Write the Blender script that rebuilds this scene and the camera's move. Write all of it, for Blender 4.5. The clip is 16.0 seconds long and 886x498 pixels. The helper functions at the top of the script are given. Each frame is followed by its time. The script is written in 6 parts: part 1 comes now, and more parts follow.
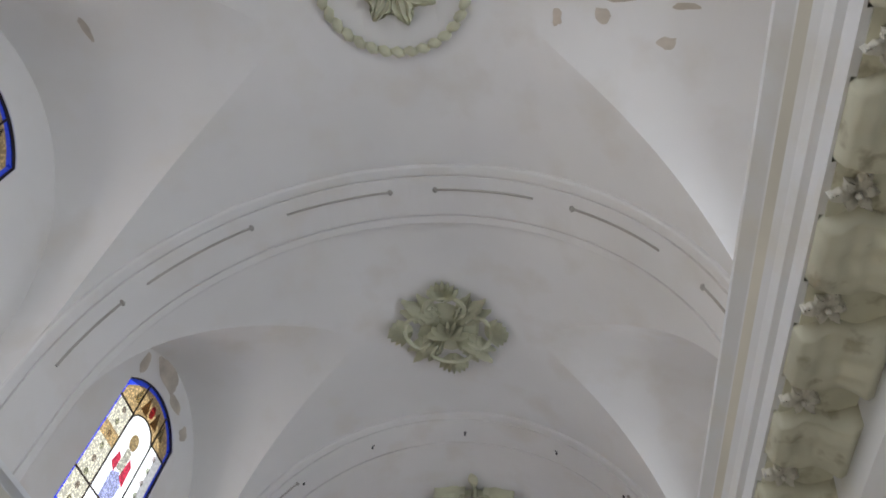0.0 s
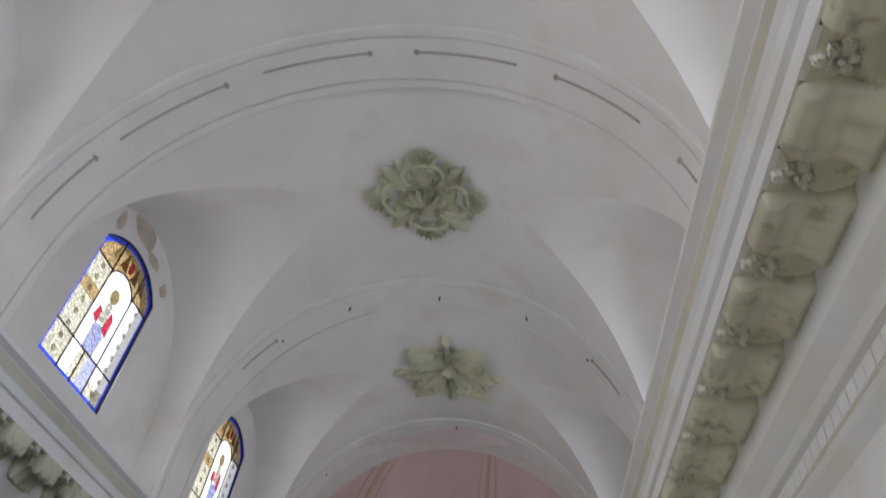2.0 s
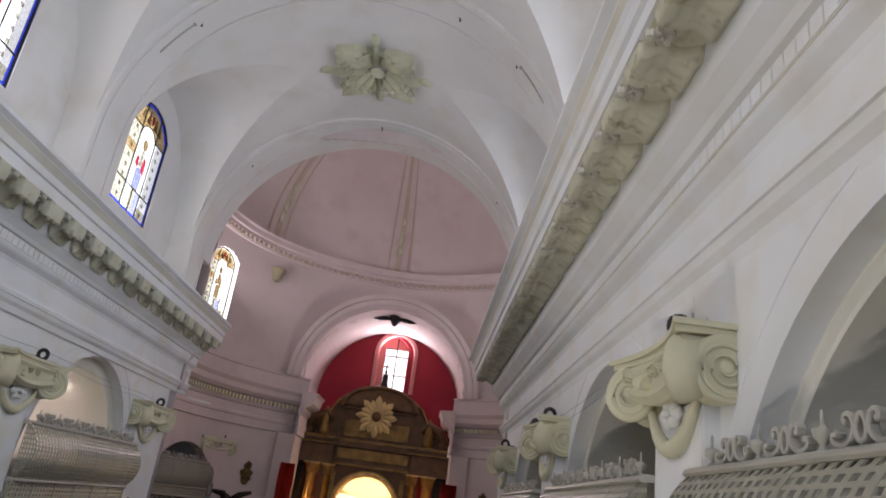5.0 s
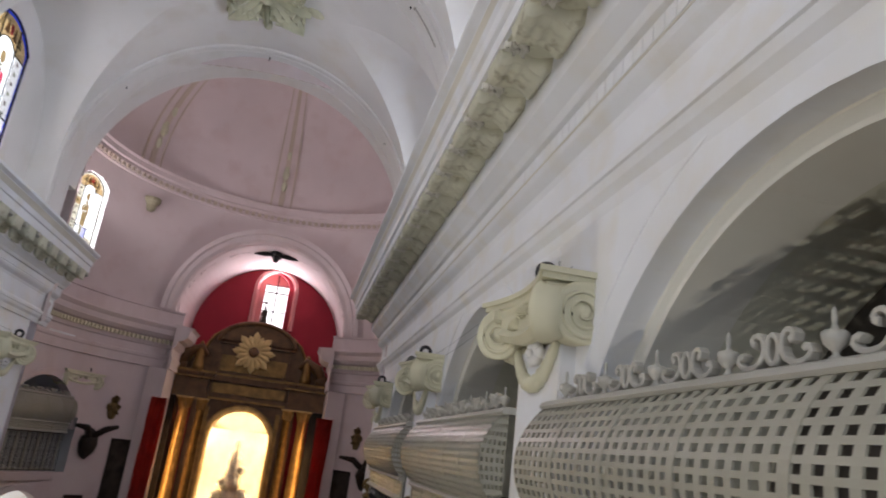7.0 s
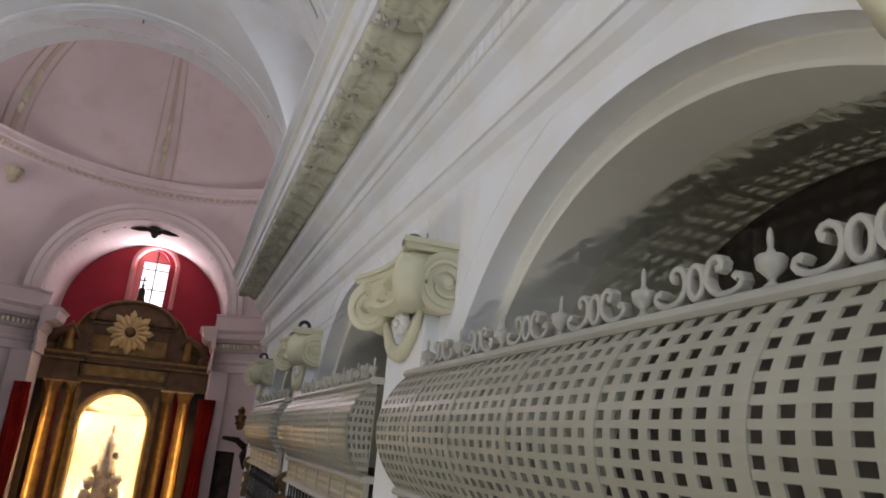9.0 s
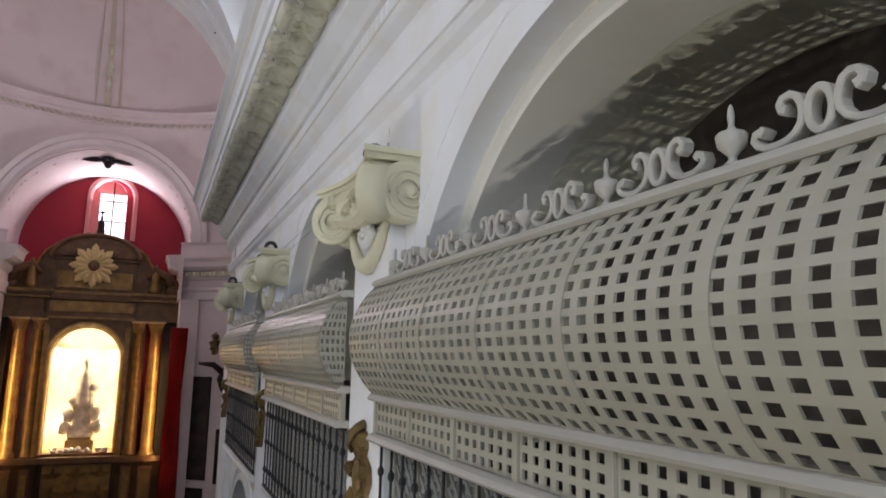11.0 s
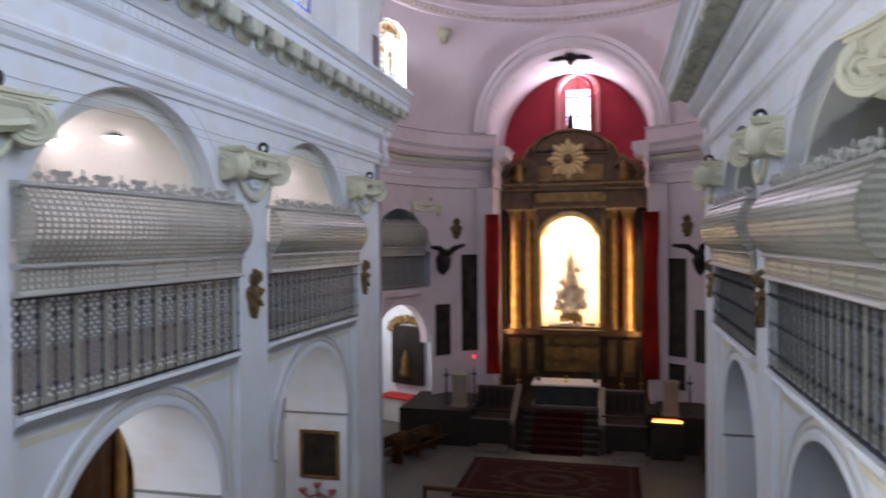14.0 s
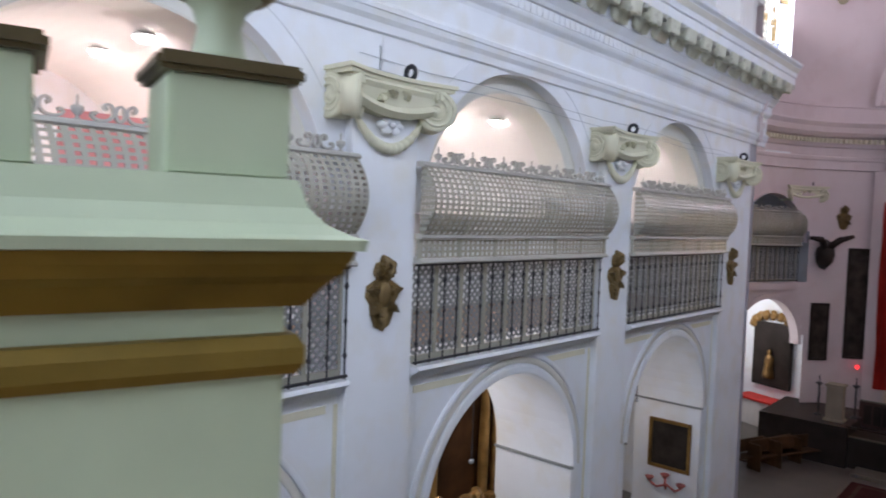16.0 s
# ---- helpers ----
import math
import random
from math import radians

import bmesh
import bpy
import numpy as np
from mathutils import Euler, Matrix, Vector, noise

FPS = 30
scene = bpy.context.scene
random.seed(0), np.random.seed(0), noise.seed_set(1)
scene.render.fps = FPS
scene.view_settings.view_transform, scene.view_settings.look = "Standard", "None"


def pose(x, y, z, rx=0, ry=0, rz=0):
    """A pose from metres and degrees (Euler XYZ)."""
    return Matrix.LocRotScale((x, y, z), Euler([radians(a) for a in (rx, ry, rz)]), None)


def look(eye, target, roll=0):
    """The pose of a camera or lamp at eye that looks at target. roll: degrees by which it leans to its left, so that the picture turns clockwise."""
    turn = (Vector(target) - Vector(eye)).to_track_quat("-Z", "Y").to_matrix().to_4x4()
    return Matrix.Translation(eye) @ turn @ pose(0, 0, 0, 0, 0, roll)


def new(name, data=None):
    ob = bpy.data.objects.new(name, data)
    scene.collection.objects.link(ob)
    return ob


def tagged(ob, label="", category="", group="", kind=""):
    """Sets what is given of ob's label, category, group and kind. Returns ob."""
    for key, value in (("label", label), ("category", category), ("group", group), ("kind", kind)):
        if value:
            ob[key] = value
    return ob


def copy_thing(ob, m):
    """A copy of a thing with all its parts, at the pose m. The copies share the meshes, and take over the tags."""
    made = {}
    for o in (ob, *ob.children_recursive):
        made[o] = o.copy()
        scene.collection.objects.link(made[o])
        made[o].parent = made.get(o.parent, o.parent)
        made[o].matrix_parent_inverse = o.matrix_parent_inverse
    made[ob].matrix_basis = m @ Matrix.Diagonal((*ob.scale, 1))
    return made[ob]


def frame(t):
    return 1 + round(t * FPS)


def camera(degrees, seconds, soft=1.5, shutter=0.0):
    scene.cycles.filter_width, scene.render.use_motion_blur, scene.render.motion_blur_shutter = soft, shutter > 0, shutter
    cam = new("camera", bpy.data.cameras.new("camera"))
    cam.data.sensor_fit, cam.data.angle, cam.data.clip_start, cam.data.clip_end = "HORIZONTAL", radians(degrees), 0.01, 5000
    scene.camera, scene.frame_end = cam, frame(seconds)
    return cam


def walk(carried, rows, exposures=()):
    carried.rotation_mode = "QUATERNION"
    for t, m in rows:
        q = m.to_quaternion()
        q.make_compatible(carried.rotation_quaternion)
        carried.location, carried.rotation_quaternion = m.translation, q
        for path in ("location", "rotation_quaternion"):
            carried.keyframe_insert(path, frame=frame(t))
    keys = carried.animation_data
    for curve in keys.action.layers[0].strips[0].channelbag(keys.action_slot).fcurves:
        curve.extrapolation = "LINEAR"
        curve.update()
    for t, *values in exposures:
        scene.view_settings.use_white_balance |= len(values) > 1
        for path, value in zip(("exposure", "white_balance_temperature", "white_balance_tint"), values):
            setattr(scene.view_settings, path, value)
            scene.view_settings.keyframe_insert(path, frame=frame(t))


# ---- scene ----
cam = camera(64.6, 16.0, soft=1.7, shutter=0.4)
# seconds, stops, kelvin, tint: the clip's camera drifts in exposure and white balance
EXPOSURES = [(0.0, -0.80, 6950, 13), (2.0, -0.82, 6950, 14), (4.0, -0.54, 6950, 15), (6.5, -0.33, 6800, 16), (9.0, -0.40, 6800, 14), (11.5, -0.05, 6400, 14), (12.5, 0.06, 6200, 15), (13.5, 0.1, 5950, 16), (15.0, 0.3, 5850, 17), (16.0, 0.35, 6050, 17)]
PATH = [
    (0, (2.511, -0.214, 8.724), (2.157, 0.958, 10.305), 12.2),
    (0.5, (2.529, -0.202, 8.703), (2.175, 1.008, 10.255), 12.4),
    (1, (2.508, -0.210, 8.701), (2.157, 1.048, 10.216), 12.5),
    (1.5, (2.489, -0.195, 8.701), (2.158, 1.145, 10.149), 11.7),
    (2, (2.537, -0.150, 8.640), (2.244, 1.297, 9.989), 10.1),
    (2.5, (2.526, -0.124, 8.598), (2.281, 1.450, 9.806), 9.2),
    (3, (2.543, -0.079, 8.553), (2.343, 1.598, 9.625), 8.8),
    (3.5, (2.585, -0.079, 8.515), (2.442, 1.683, 9.450), 8.8),
    (4, (2.580, -0.080, 8.464), (2.496, 1.742, 9.283), 8.6),
    (6.5, (2.547, -0.264, 8.396), (2.715, 1.636, 8.999), 6.2),
    (7, (2.567, -0.316, 8.383), (2.899, 1.572, 8.953), 7.2),
    (7.5, (2.636, -0.378, 8.382), (3.067, 1.491, 8.946), 8.1),
    (8, (2.713, -0.415, 8.378), (3.194, 1.435, 8.965), 7.5),
    (8.5, (2.765, -0.428, 8.364), (3.316, 1.404, 8.947), 6.9),
    (9, (2.800, -0.440, 8.325), (3.429, 1.379, 8.868), 5.1),
    (11.5, (2.841, -0.356, 8.251), (3.567, 1.493, 8.486), 0.7),
    (12, (2.805, -0.310, 8.229), (3.435, 1.582, 8.374), 0.8),
    (12.5, (2.722, -0.258, 8.203), (3.209, 1.681, 8.257), 0.9),
    (13, (2.591, -0.204, 8.184), (2.796, 1.785, 8.162), 0.8),
    (13.5, (2.457, -0.159, 8.198), (2.373, 1.839, 8.145), 0.2),
    (14, (2.376, -0.116, 8.201), (1.901, 1.827, 8.179), -0.5),
    (14.5, (2.380, -0.081, 8.212), (1.601, 1.760, 8.201), -0.4),
    (15, (2.341, -0.063, 8.200), (1.328, 1.661, 8.197), -0.6),
    (15.5, (2.270, -0.083, 8.176), (1.079, 1.522, 8.127), 0.5),
    (16, (2.157, -0.169, 8.222), (0.823, 1.319, 8.131), 2.1),
]
walk(cam, [(t, look(eye, target, roll)) for t, eye, target, roll in PATH], exposures=EXPOSURES)

# ---- light ----
world = bpy.data.worlds.new("sky")
scene.world = world
world.use_nodes = True
wn = world.node_tree
sky = wn.nodes.new("ShaderNodeTexSky")
sky.sky_type, sky.sun_disc = "NISHITA", False
sky.sun_elevation, sky.sun_rotation = radians(50), radians(60)
wn.nodes["Background"].inputs[1].default_value = 0.15
wn.links.new(sky.outputs[0], wn.nodes["Background"].inputs[0])


def area_lamp(name, eye, target, w, h, watts, colour):
    d = bpy.data.lights.new(name, "AREA")
    d.shape, d.size, d.size_y, d.energy, d.color = "RECTANGLE", w, h, watts, colour
    ob = new(name, d)
    ob.matrix_world = look(eye, target)
    return ob


def point_lamp(name, eye, watts, colour, radius=0.05):
    d = bpy.data.lights.new(name, "POINT")
    d.energy, d.color, d.shadow_soft_size = watts, colour, radius
    ob = new(name, d)
    ob.location = eye
    return ob



# ---- lamps ----
SKY_BLUE, COOL = (0.74, 0.86, 1.0), (1.0, 0.96, 0.94)
for s, face in ((-1, -4.40), (1, 4.72)):
    for yc in (-3.18, 2.94, 9.08, 15.22):
        # daylight standing in each clerestory window
        area_lamp("window_daylight", (face + s * 0.42, yc - 0.15, 15.1), (face - s * 6, yc, 12.2 if s > 0 else 13.0), 1.8, 2.2, 145 if s > 0 else 56, SKY_BLUE if s > 0 else COOL)
# unseen fill before the solid west wall, added to brighten the nave walls
area_lamp("west_window_daylight", (0.2, -7.6, 11.0), (0.2, 12, 9.0), 5.0, 5.0, 395, (0.78, 0.88, 1.0))
# floodlights low in the opposite aisle arch, which throw the cresting's shadow up into the gallery
for fy in (3.3, 4.6):
    flood = bpy.data.lights.new("nave_floodlight", "SPOT")
    flood.energy, flood.color, flood.spot_size, flood.spot_blend, flood.shadow_soft_size = 780, (1.0, 0.98, 0.88), radians(64), 0.6, 0.05
    new("nave_floodlight", flood).matrix_world = look((-3.6, fy, 0.7), (4.9, fy + 0.6, 9.6))
for sx in (-1, 1):
    area_lamp("crossing_daylight", (0.4 + sx * 6.9, 27.0, 15.9), (0.4 - sx * 3, 26, 23), 1.5, 2.2, 250, (0.95, 0.92, 0.98))
area_lamp("apse_daylight", (0.59, 36.3, 15.3), (0.5, 30, 18.6), 1.5, 2.4, 240, (1.0, 0.9, 0.97))
for x, y, z, w in ((-1.12, 34.5, 8.2, 300), (1.70, 34.5, 8.2, 240), (-1.12, 34.5, 5.2, 200), (1.70, 34.5, 5.2, 150)):
    point_lamp("niche_lamp", (x, y, z), w, (1.0, 0.84, 0.58), 0.1)
for sx in (-1, 1):
    # tall strip lamp along each outer column
    area_lamp("column_lamp", (0.36 + sx * 2.95, 33.1, 5.9), (0.36 + sx * 2.5, 33.75, 5.9), 0.12, 4.4, 34, (1.0, 0.62, 0.26))
for y, z, w in ((2.4, 7.6, 150), (9.08, 9.0, 62), (15.22, 9.0, 55)):
    point_lamp("gallery_lamp", (-6.8, y, z), w, (1.0, 0.9, 0.82), 0.1)
# added fill points without fittings, to brighten the aisle behind the arches
for y in (4, 9, 14):
    point_lamp("aisle_lamp", (-6.8, y, 5.2), 85, (1.0, 0.96, 0.9), 0.15)
# another added fill, lifting the white chapel beyond the crossing arch
point_lamp("chapel_lamp", (-8.6, 28.9, 4.8), 120, (1.0, 0.97, 0.9), 0.2)

# ---- materials ----
def mat(name, colour, rough=0.7, metal=0.0, vary=0.12, scale=3.0, bump=0.15, fine=60.0, stain=None, stain_at=0.62, stain_soft=0.08, random_shift=0.0):
    m = bpy.data.materials.new(name)
    m.use_nodes = True
    nt = m.node_tree
    bsdf = nt.nodes["Principled BSDF"]
    bsdf.inputs["Roughness"].default_value, bsdf.inputs["Metallic"].default_value = rough, metal
    co = nt.nodes.new("ShaderNodeTexCoord")
    n1, n2 = nt.nodes.new("ShaderNodeTexNoise"), nt.nodes.new("ShaderNodeTexNoise")
    n1.inputs["Scale"].default_value, n1.inputs["Detail"].default_value = scale * 0.3, 5
    n2.inputs["Scale"].default_value, n2.inputs["Detail"].default_value = fine, 3
    geo = nt.nodes.new("ShaderNodeNewGeometry")
    for n in (n1, n2):
        nt.links.new(geo.outputs["Position"], n.inputs["Vector"])
    ramp = nt.nodes.new("ShaderNodeValToRGB")
    c = Vector(colour)
    e = ramp.color_ramp.elements
    e[0].position, e[1].position = 0.3, 0.7
    e[0].color, e[1].color = (*(c * (1 - vary)), 1), (*(c * (1 + vary * 0.6)), 1)
    nt.links.new(n1.outputs["Fac"], ramp.inputs["Fac"])
    out = ramp.outputs["Color"]
    if stain:
        n3 = nt.nodes.new("ShaderNodeTexNoise")
        n3.inputs["Scale"].default_value, n3.inputs["Detail"].default_value = scale * 0.8, 8
        nt.links.new(geo.outputs["Position"], n3.inputs["Vector"])
        r3 = nt.nodes.new("ShaderNodeMapRange")
        r3.inputs["From Min"].default_value, r3.inputs["From Max"].default_value = stain_at, stain_at + stain_soft
        nt.links.new(n3.outputs["Fac"], r3.inputs["Value"])
        mix = nt.nodes.new("ShaderNodeMix")
        mix.data_type = "RGBA"
        nt.links.new(r3.outputs[0], mix.inputs[0])
        nt.links.new(out, mix.inputs[6])
        mix.inputs[7].default_value = (*stain, 1)
        out = mix.outputs[2]
    if random_shift:
        oi = nt.nodes.new("ShaderNodeObjectInfo")
        mr = nt.nodes.new("ShaderNodeMapRange")
        mr.inputs["To Min"].default_value, mr.inputs["To Max"].default_value = 1 - random_shift, 1 + random_shift
        nt.links.new(oi.outputs["Random"], mr.inputs["Value"])
        hsv = nt.nodes.new("ShaderNodeHueSaturation")
        nt.links.new(mr.outputs[0], hsv.inputs["Value"])
        nt.links.new(out, hsv.inputs["Color"])
        out = hsv.outputs[0]
    nt.links.new(out, bsdf.inputs["Base Color"])
    b = nt.nodes.new("ShaderNodeBump")
    b.inputs["Strength"].default_value, b.inputs["Distance"].default_value = bump, 0.004
    nt.links.new(n2.outputs["Fac"], b.inputs["Height"])
    nt.links.new(b.outputs[0], bsdf.inputs["Normal"])
    return m


def glass_mat(name, colour, painted=0.45):
    """Coloured window glass: the daylight behind shows through, tinted."""
    m = bpy.data.materials.new(name)
    m.use_nodes = True
    nt = m.node_tree
    nt.nodes.remove(nt.nodes["Principled BSDF"])
    tr, gl, mix = nt.nodes.new("ShaderNodeBsdfTransparent"), nt.nodes.new("ShaderNodeBsdfGlossy"), nt.nodes.new("ShaderNodeMixShader")
    # painted foliage and grime on the glass
    co, vo, ramp = nt.nodes.new("ShaderNodeTexCoord"), nt.nodes.new("ShaderNodeTexVoronoi"), nt.nodes.new("ShaderNodeValToRGB")
    vo.inputs["Scale"].default_value = 24.0
    ramp.color_ramp.elements[0].position, ramp.color_ramp.elements[1].position = 0.15, 0.62
    ramp.color_ramp.elements[0].color = (*colour, 1)
    ramp.color_ramp.elements[1].color = (*[c * (1 - painted) for c in colour], 1)
    nt.links.new(co.outputs["Object"], vo.inputs["Vector"])
    nt.links.new(vo.outputs["Distance"], ramp.inputs[0])
    nt.links.new(ramp.outputs[0], tr.inputs[0])
    gl.inputs["Roughness"].default_value = 0.15
    mix.inputs[0].default_value = 0.06
    nt.links.new(tr.outputs[0], mix.inputs[1])
    nt.links.new(gl.outputs[0], mix.inputs[2])
    nt.links.new(mix.outputs[0], nt.nodes["Material Output"].inputs[0])
    return m


def glow_mat(name, colour, strength):
    m = bpy.data.materials.new(name)
    m.use_nodes = True
    b = m.node_tree.nodes["Principled BSDF"]
    b.inputs["Base Color"].default_value = (*colour, 1)
    b.inputs["Emission Color"].default_value, b.inputs["Emission Strength"].default_value = (*colour, 1), strength
    return m


plaster = mat("white_plaster", (0.78, 0.80, 0.83), 0.85, vary=0.06, scale=2.2, bump=0.2, fine=28, stain=(0.745, 0.735, 0.70), stain_at=0.46, stain_soft=0.26)
vault_plaster = mat("vault_plaster", (0.77, 0.76, 0.75), 0.88, vary=0.06, scale=1.4, bump=0.2, fine=22, stain=(0.71, 0.68, 0.64), stain_at=0.52, stain_soft=0.25)
pink_plaster = mat("pink_plaster", (0.64, 0.55, 0.55), 0.88, vary=0.08, scale=1.2, bump=0.2, fine=22, stain=(0.58, 0.47, 0.46), stain_at=0.52, stain_soft=0.25)
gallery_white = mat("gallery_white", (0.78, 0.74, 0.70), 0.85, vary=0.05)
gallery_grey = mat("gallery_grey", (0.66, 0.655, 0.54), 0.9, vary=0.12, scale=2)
dome_trim = mat("dome_rib_stucco", (0.52, 0.44, 0.36), 0.85, vary=0.1)
# near-black colour stands for the gloom of the right gallery behind its lattice
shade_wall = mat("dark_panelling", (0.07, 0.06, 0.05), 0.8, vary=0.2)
pale_trim = mat("pale_pink_trim", (0.72, 0.66, 0.64), 0.85, vary=0.06)
shutter_paint = mat("grey_shutter_paint", (0.24, 0.25, 0.25), 0.5, vary=0.12, scale=6, bump=0.1)
cream = mat("cream_stucco", (0.66, 0.64, 0.47), 0.75, vary=0.12, scale=4, bump=0.25, fine=45)
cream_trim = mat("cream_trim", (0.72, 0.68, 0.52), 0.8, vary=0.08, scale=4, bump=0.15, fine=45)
olive_stucco = mat("olive_stucco", (0.30, 0.27, 0.18), 0.85, vary=0.2, scale=6, bump=0.3)
ornament_stucco = mat("ornament_stucco", (0.58, 0.58, 0.43), 0.8, vary=0.2, scale=6, bump=0.3, fine=45)
pale_cream = mat("pale_cream_paint", (0.74, 0.73, 0.66), 0.8, vary=0.05, scale=3)
soffit_stucco = mat("soffit_stucco", (0.62, 0.62, 0.50), 0.85, vary=0.16, scale=7, bump=0.9, fine=18, stain=(0.40, 0.38, 0.28), stain_at=0.56, stain_soft=0.12)
lattice_paint = mat("lattice_paint", (0.36, 0.35, 0.285), 0.36, vary=0.09, scale=5, bump=0.08, fine=60)
rail_paint = mat("rail_paint", (0.42, 0.41, 0.365), 0.4, vary=0.08, scale=6, bump=0.08, fine=60)
iron = mat("dark_iron", (0.05, 0.05, 0.055), 0.5, metal=0.6, vary=0.3, scale=8, bump=0.2)
grey_grille = mat("grey_painted_grille", (0.34, 0.36, 0.38), 0.45, vary=0.1, scale=8, bump=0.1)
gilt = mat("gilded_wood", (0.50, 0.30, 0.10), 0.34, metal=0.5, vary=0.4, scale=9, bump=0.5, fine=35)
old_gilt = mat("old_gilded_wood", (0.26, 0.145, 0.04), 0.45, metal=0.45, vary=0.4, scale=10, bump=0.5, fine=40)
brown_gilt = mat("brown_gilded_wood", (0.13, 0.062, 0.02), 0.5, metal=0.1, vary=0.4, scale=9, bump=0.5, fine=30)
dark_wood = mat("dark_walnut", (0.075, 0.036, 0.015), 0.55, vary=0.35, scale=7, bump=0.3, fine=30)
black_wood = mat("black_wood", (0.03, 0.022, 0.018), 0.45, vary=0.3, scale=7, bump=0.2)
red_paint = mat("crimson_wall", (0.33, 0.018, 0.035), 0.8, vary=0.15, scale=2, bump=0.15)
red_cloth = mat("red_velvet", (0.52, 0.03, 0.02), 0.9, vary=0.25, scale=5, bump=0.3)
carpet_red = mat("red_carpet", (0.038, 0.006, 0.006), 0.95, vary=0.25, scale=6, bump=0.5, fine=120)
carpet_gold = mat("carpet_medallion", (0.055, 0.03, 0.02), 0.95, vary=0.3, scale=9, bump=0.5, fine=120)
# pale marble, its colour lowered for the dim light at floor level
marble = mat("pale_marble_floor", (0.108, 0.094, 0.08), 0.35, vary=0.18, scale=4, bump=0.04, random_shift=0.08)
mahogany = mat("dark_mahogany", (0.045, 0.013, 0.009), 0.5, vary=0.3, scale=8, bump=0.2)
beige_stone = mat("beige_stone", (0.27, 0.22, 0.16), 0.7, vary=0.15, scale=6, bump=0.2)
# marble and step colours lowered too: the dimness round the altar steps
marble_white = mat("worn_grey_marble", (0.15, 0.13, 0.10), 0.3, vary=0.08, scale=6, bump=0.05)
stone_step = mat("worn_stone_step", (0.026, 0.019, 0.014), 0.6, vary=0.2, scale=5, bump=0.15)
green_paint = mat("green_painted_wood", (0.56, 0.65, 0.46), 0.5, vary=0.12, scale=9, bump=0.15, fine=25)
gold_paint = mat("gold_paint", (0.27, 0.18, 0.03), 0.42, metal=0.45, vary=0.45, scale=14, bump=0.3, fine=40)
canvas_dark = mat("dark_canvas", (0.04, 0.032, 0.026), 0.35, vary=0.6, scale=8, bump=0.1)
white_cloth = mat("white_linen", (0.66, 0.62, 0.58), 0.9, vary=0.06, scale=8, bump=0.2)
wood_floor = mat("loft_boards", (0.25, 0.15, 0.08), 0.5, vary=0.3, scale=5, bump=0.2)
flesh_paint = mat("polychrome_wood", (0.88, 0.76, 0.58), 0.5, vary=0.35, scale=12, bump=0.2)


for dull in (carpet_red, carpet_gold, stone_step, dark_wood, black_wood, canvas_dark):
    dull.node_tree.nodes["Principled BSDF"].inputs["Specular IOR Level"].default_value = 0.15

# ---- mesh helpers ----
def part(name, bm, material, parent=None, label="", smooth=False):
    me = bpy.data.meshes.new(name)
    bmesh.ops.recalc_face_normals(bm, faces=bm.faces)
    bm.to_mesh(me)
    bm.free()
    me.materials.append(material)
    if smooth:
        me.shade_smooth()
    ob = new(name, me)
    if parent:
        ob.parent = parent
    if label:
        ob["label"] = label
    return ob


def empty(name, loc=(0, 0, 0), rz=0.0):
    ob = new(name)
    ob.location, ob.rotation_euler = loc, (0, 0, radians(rz))
    return ob


def box(bm, x0, x1, y0, y1, z0, z1, bevel=0.0):
    r = bmesh.ops.create_cube(bm, size=1, matrix=Matrix.Translation(((x0 + x1) / 2, (y0 + y1) / 2, (z0 + z1) / 2)) @ Matrix.Diagonal((abs(x1 - x0), abs(y1 - y0), abs(z1 - z0), 1)))
    if bevel:
        es = list({e for v in r["verts"] for e in v.link_edges})
        bmesh.ops.bevel(bm, geom=es, offset=bevel, segments=2, affect="EDGES")
    return bm


def boxes(*rows, bevel=0.0):
    bm = bmesh.new()
    for r in rows:
        box(bm, *r, bevel=bevel)
    return bm


def lathe(profile, n=20, bm=None, at=(0, 0, 0), m=None, foot=True):
    """profile: (radius, height) rows turned round z."""
    bm = bm or bmesh.new()
    m = (m or Matrix.Identity(4))
    rings = []
    for r, z in profile:
        rings.append([bm.verts.new(m @ Vector((at[0] + r * math.cos(2 * math.pi * k / n), at[1] + r * math.sin(2 * math.pi * k / n), at[2] + z))) for k in range(n)])
    for a, b in zip(rings, rings[1:]):
        for k in range(n):
            bm.faces.new((a[k], a[(k + 1) % n], b[(k + 1) % n], b[k]))
    if foot:
        bm.faces.new(rings[0][::-1])
    bm.faces.new(rings[-1])
    return bm


def sweep(profile, path, closed_profile=True, bm=None, closed_path=False):
    """profile: (u, v) rows; path: functions give the point for (u, v) at each station."""
    bm = bm or bmesh.new()
    rings = [[bm.verts.new(f(u, v)) for u, v in profile] for f in path]
    n = len(profile)
    pairs = list(zip(rings, rings[1:])) + ([(rings[-1], rings[0])] if closed_path else [])
    for a, b in pairs:
        for k in range(n if closed_profile else n - 1):
            bm.faces.new((a[k], a[(k + 1) % n], b[(k + 1) % n], b[k]))
    if closed_profile and not closed_path:
        bm.faces.new(rings[0])
        bm.faces.new(rings[-1][::-1])
    return bm


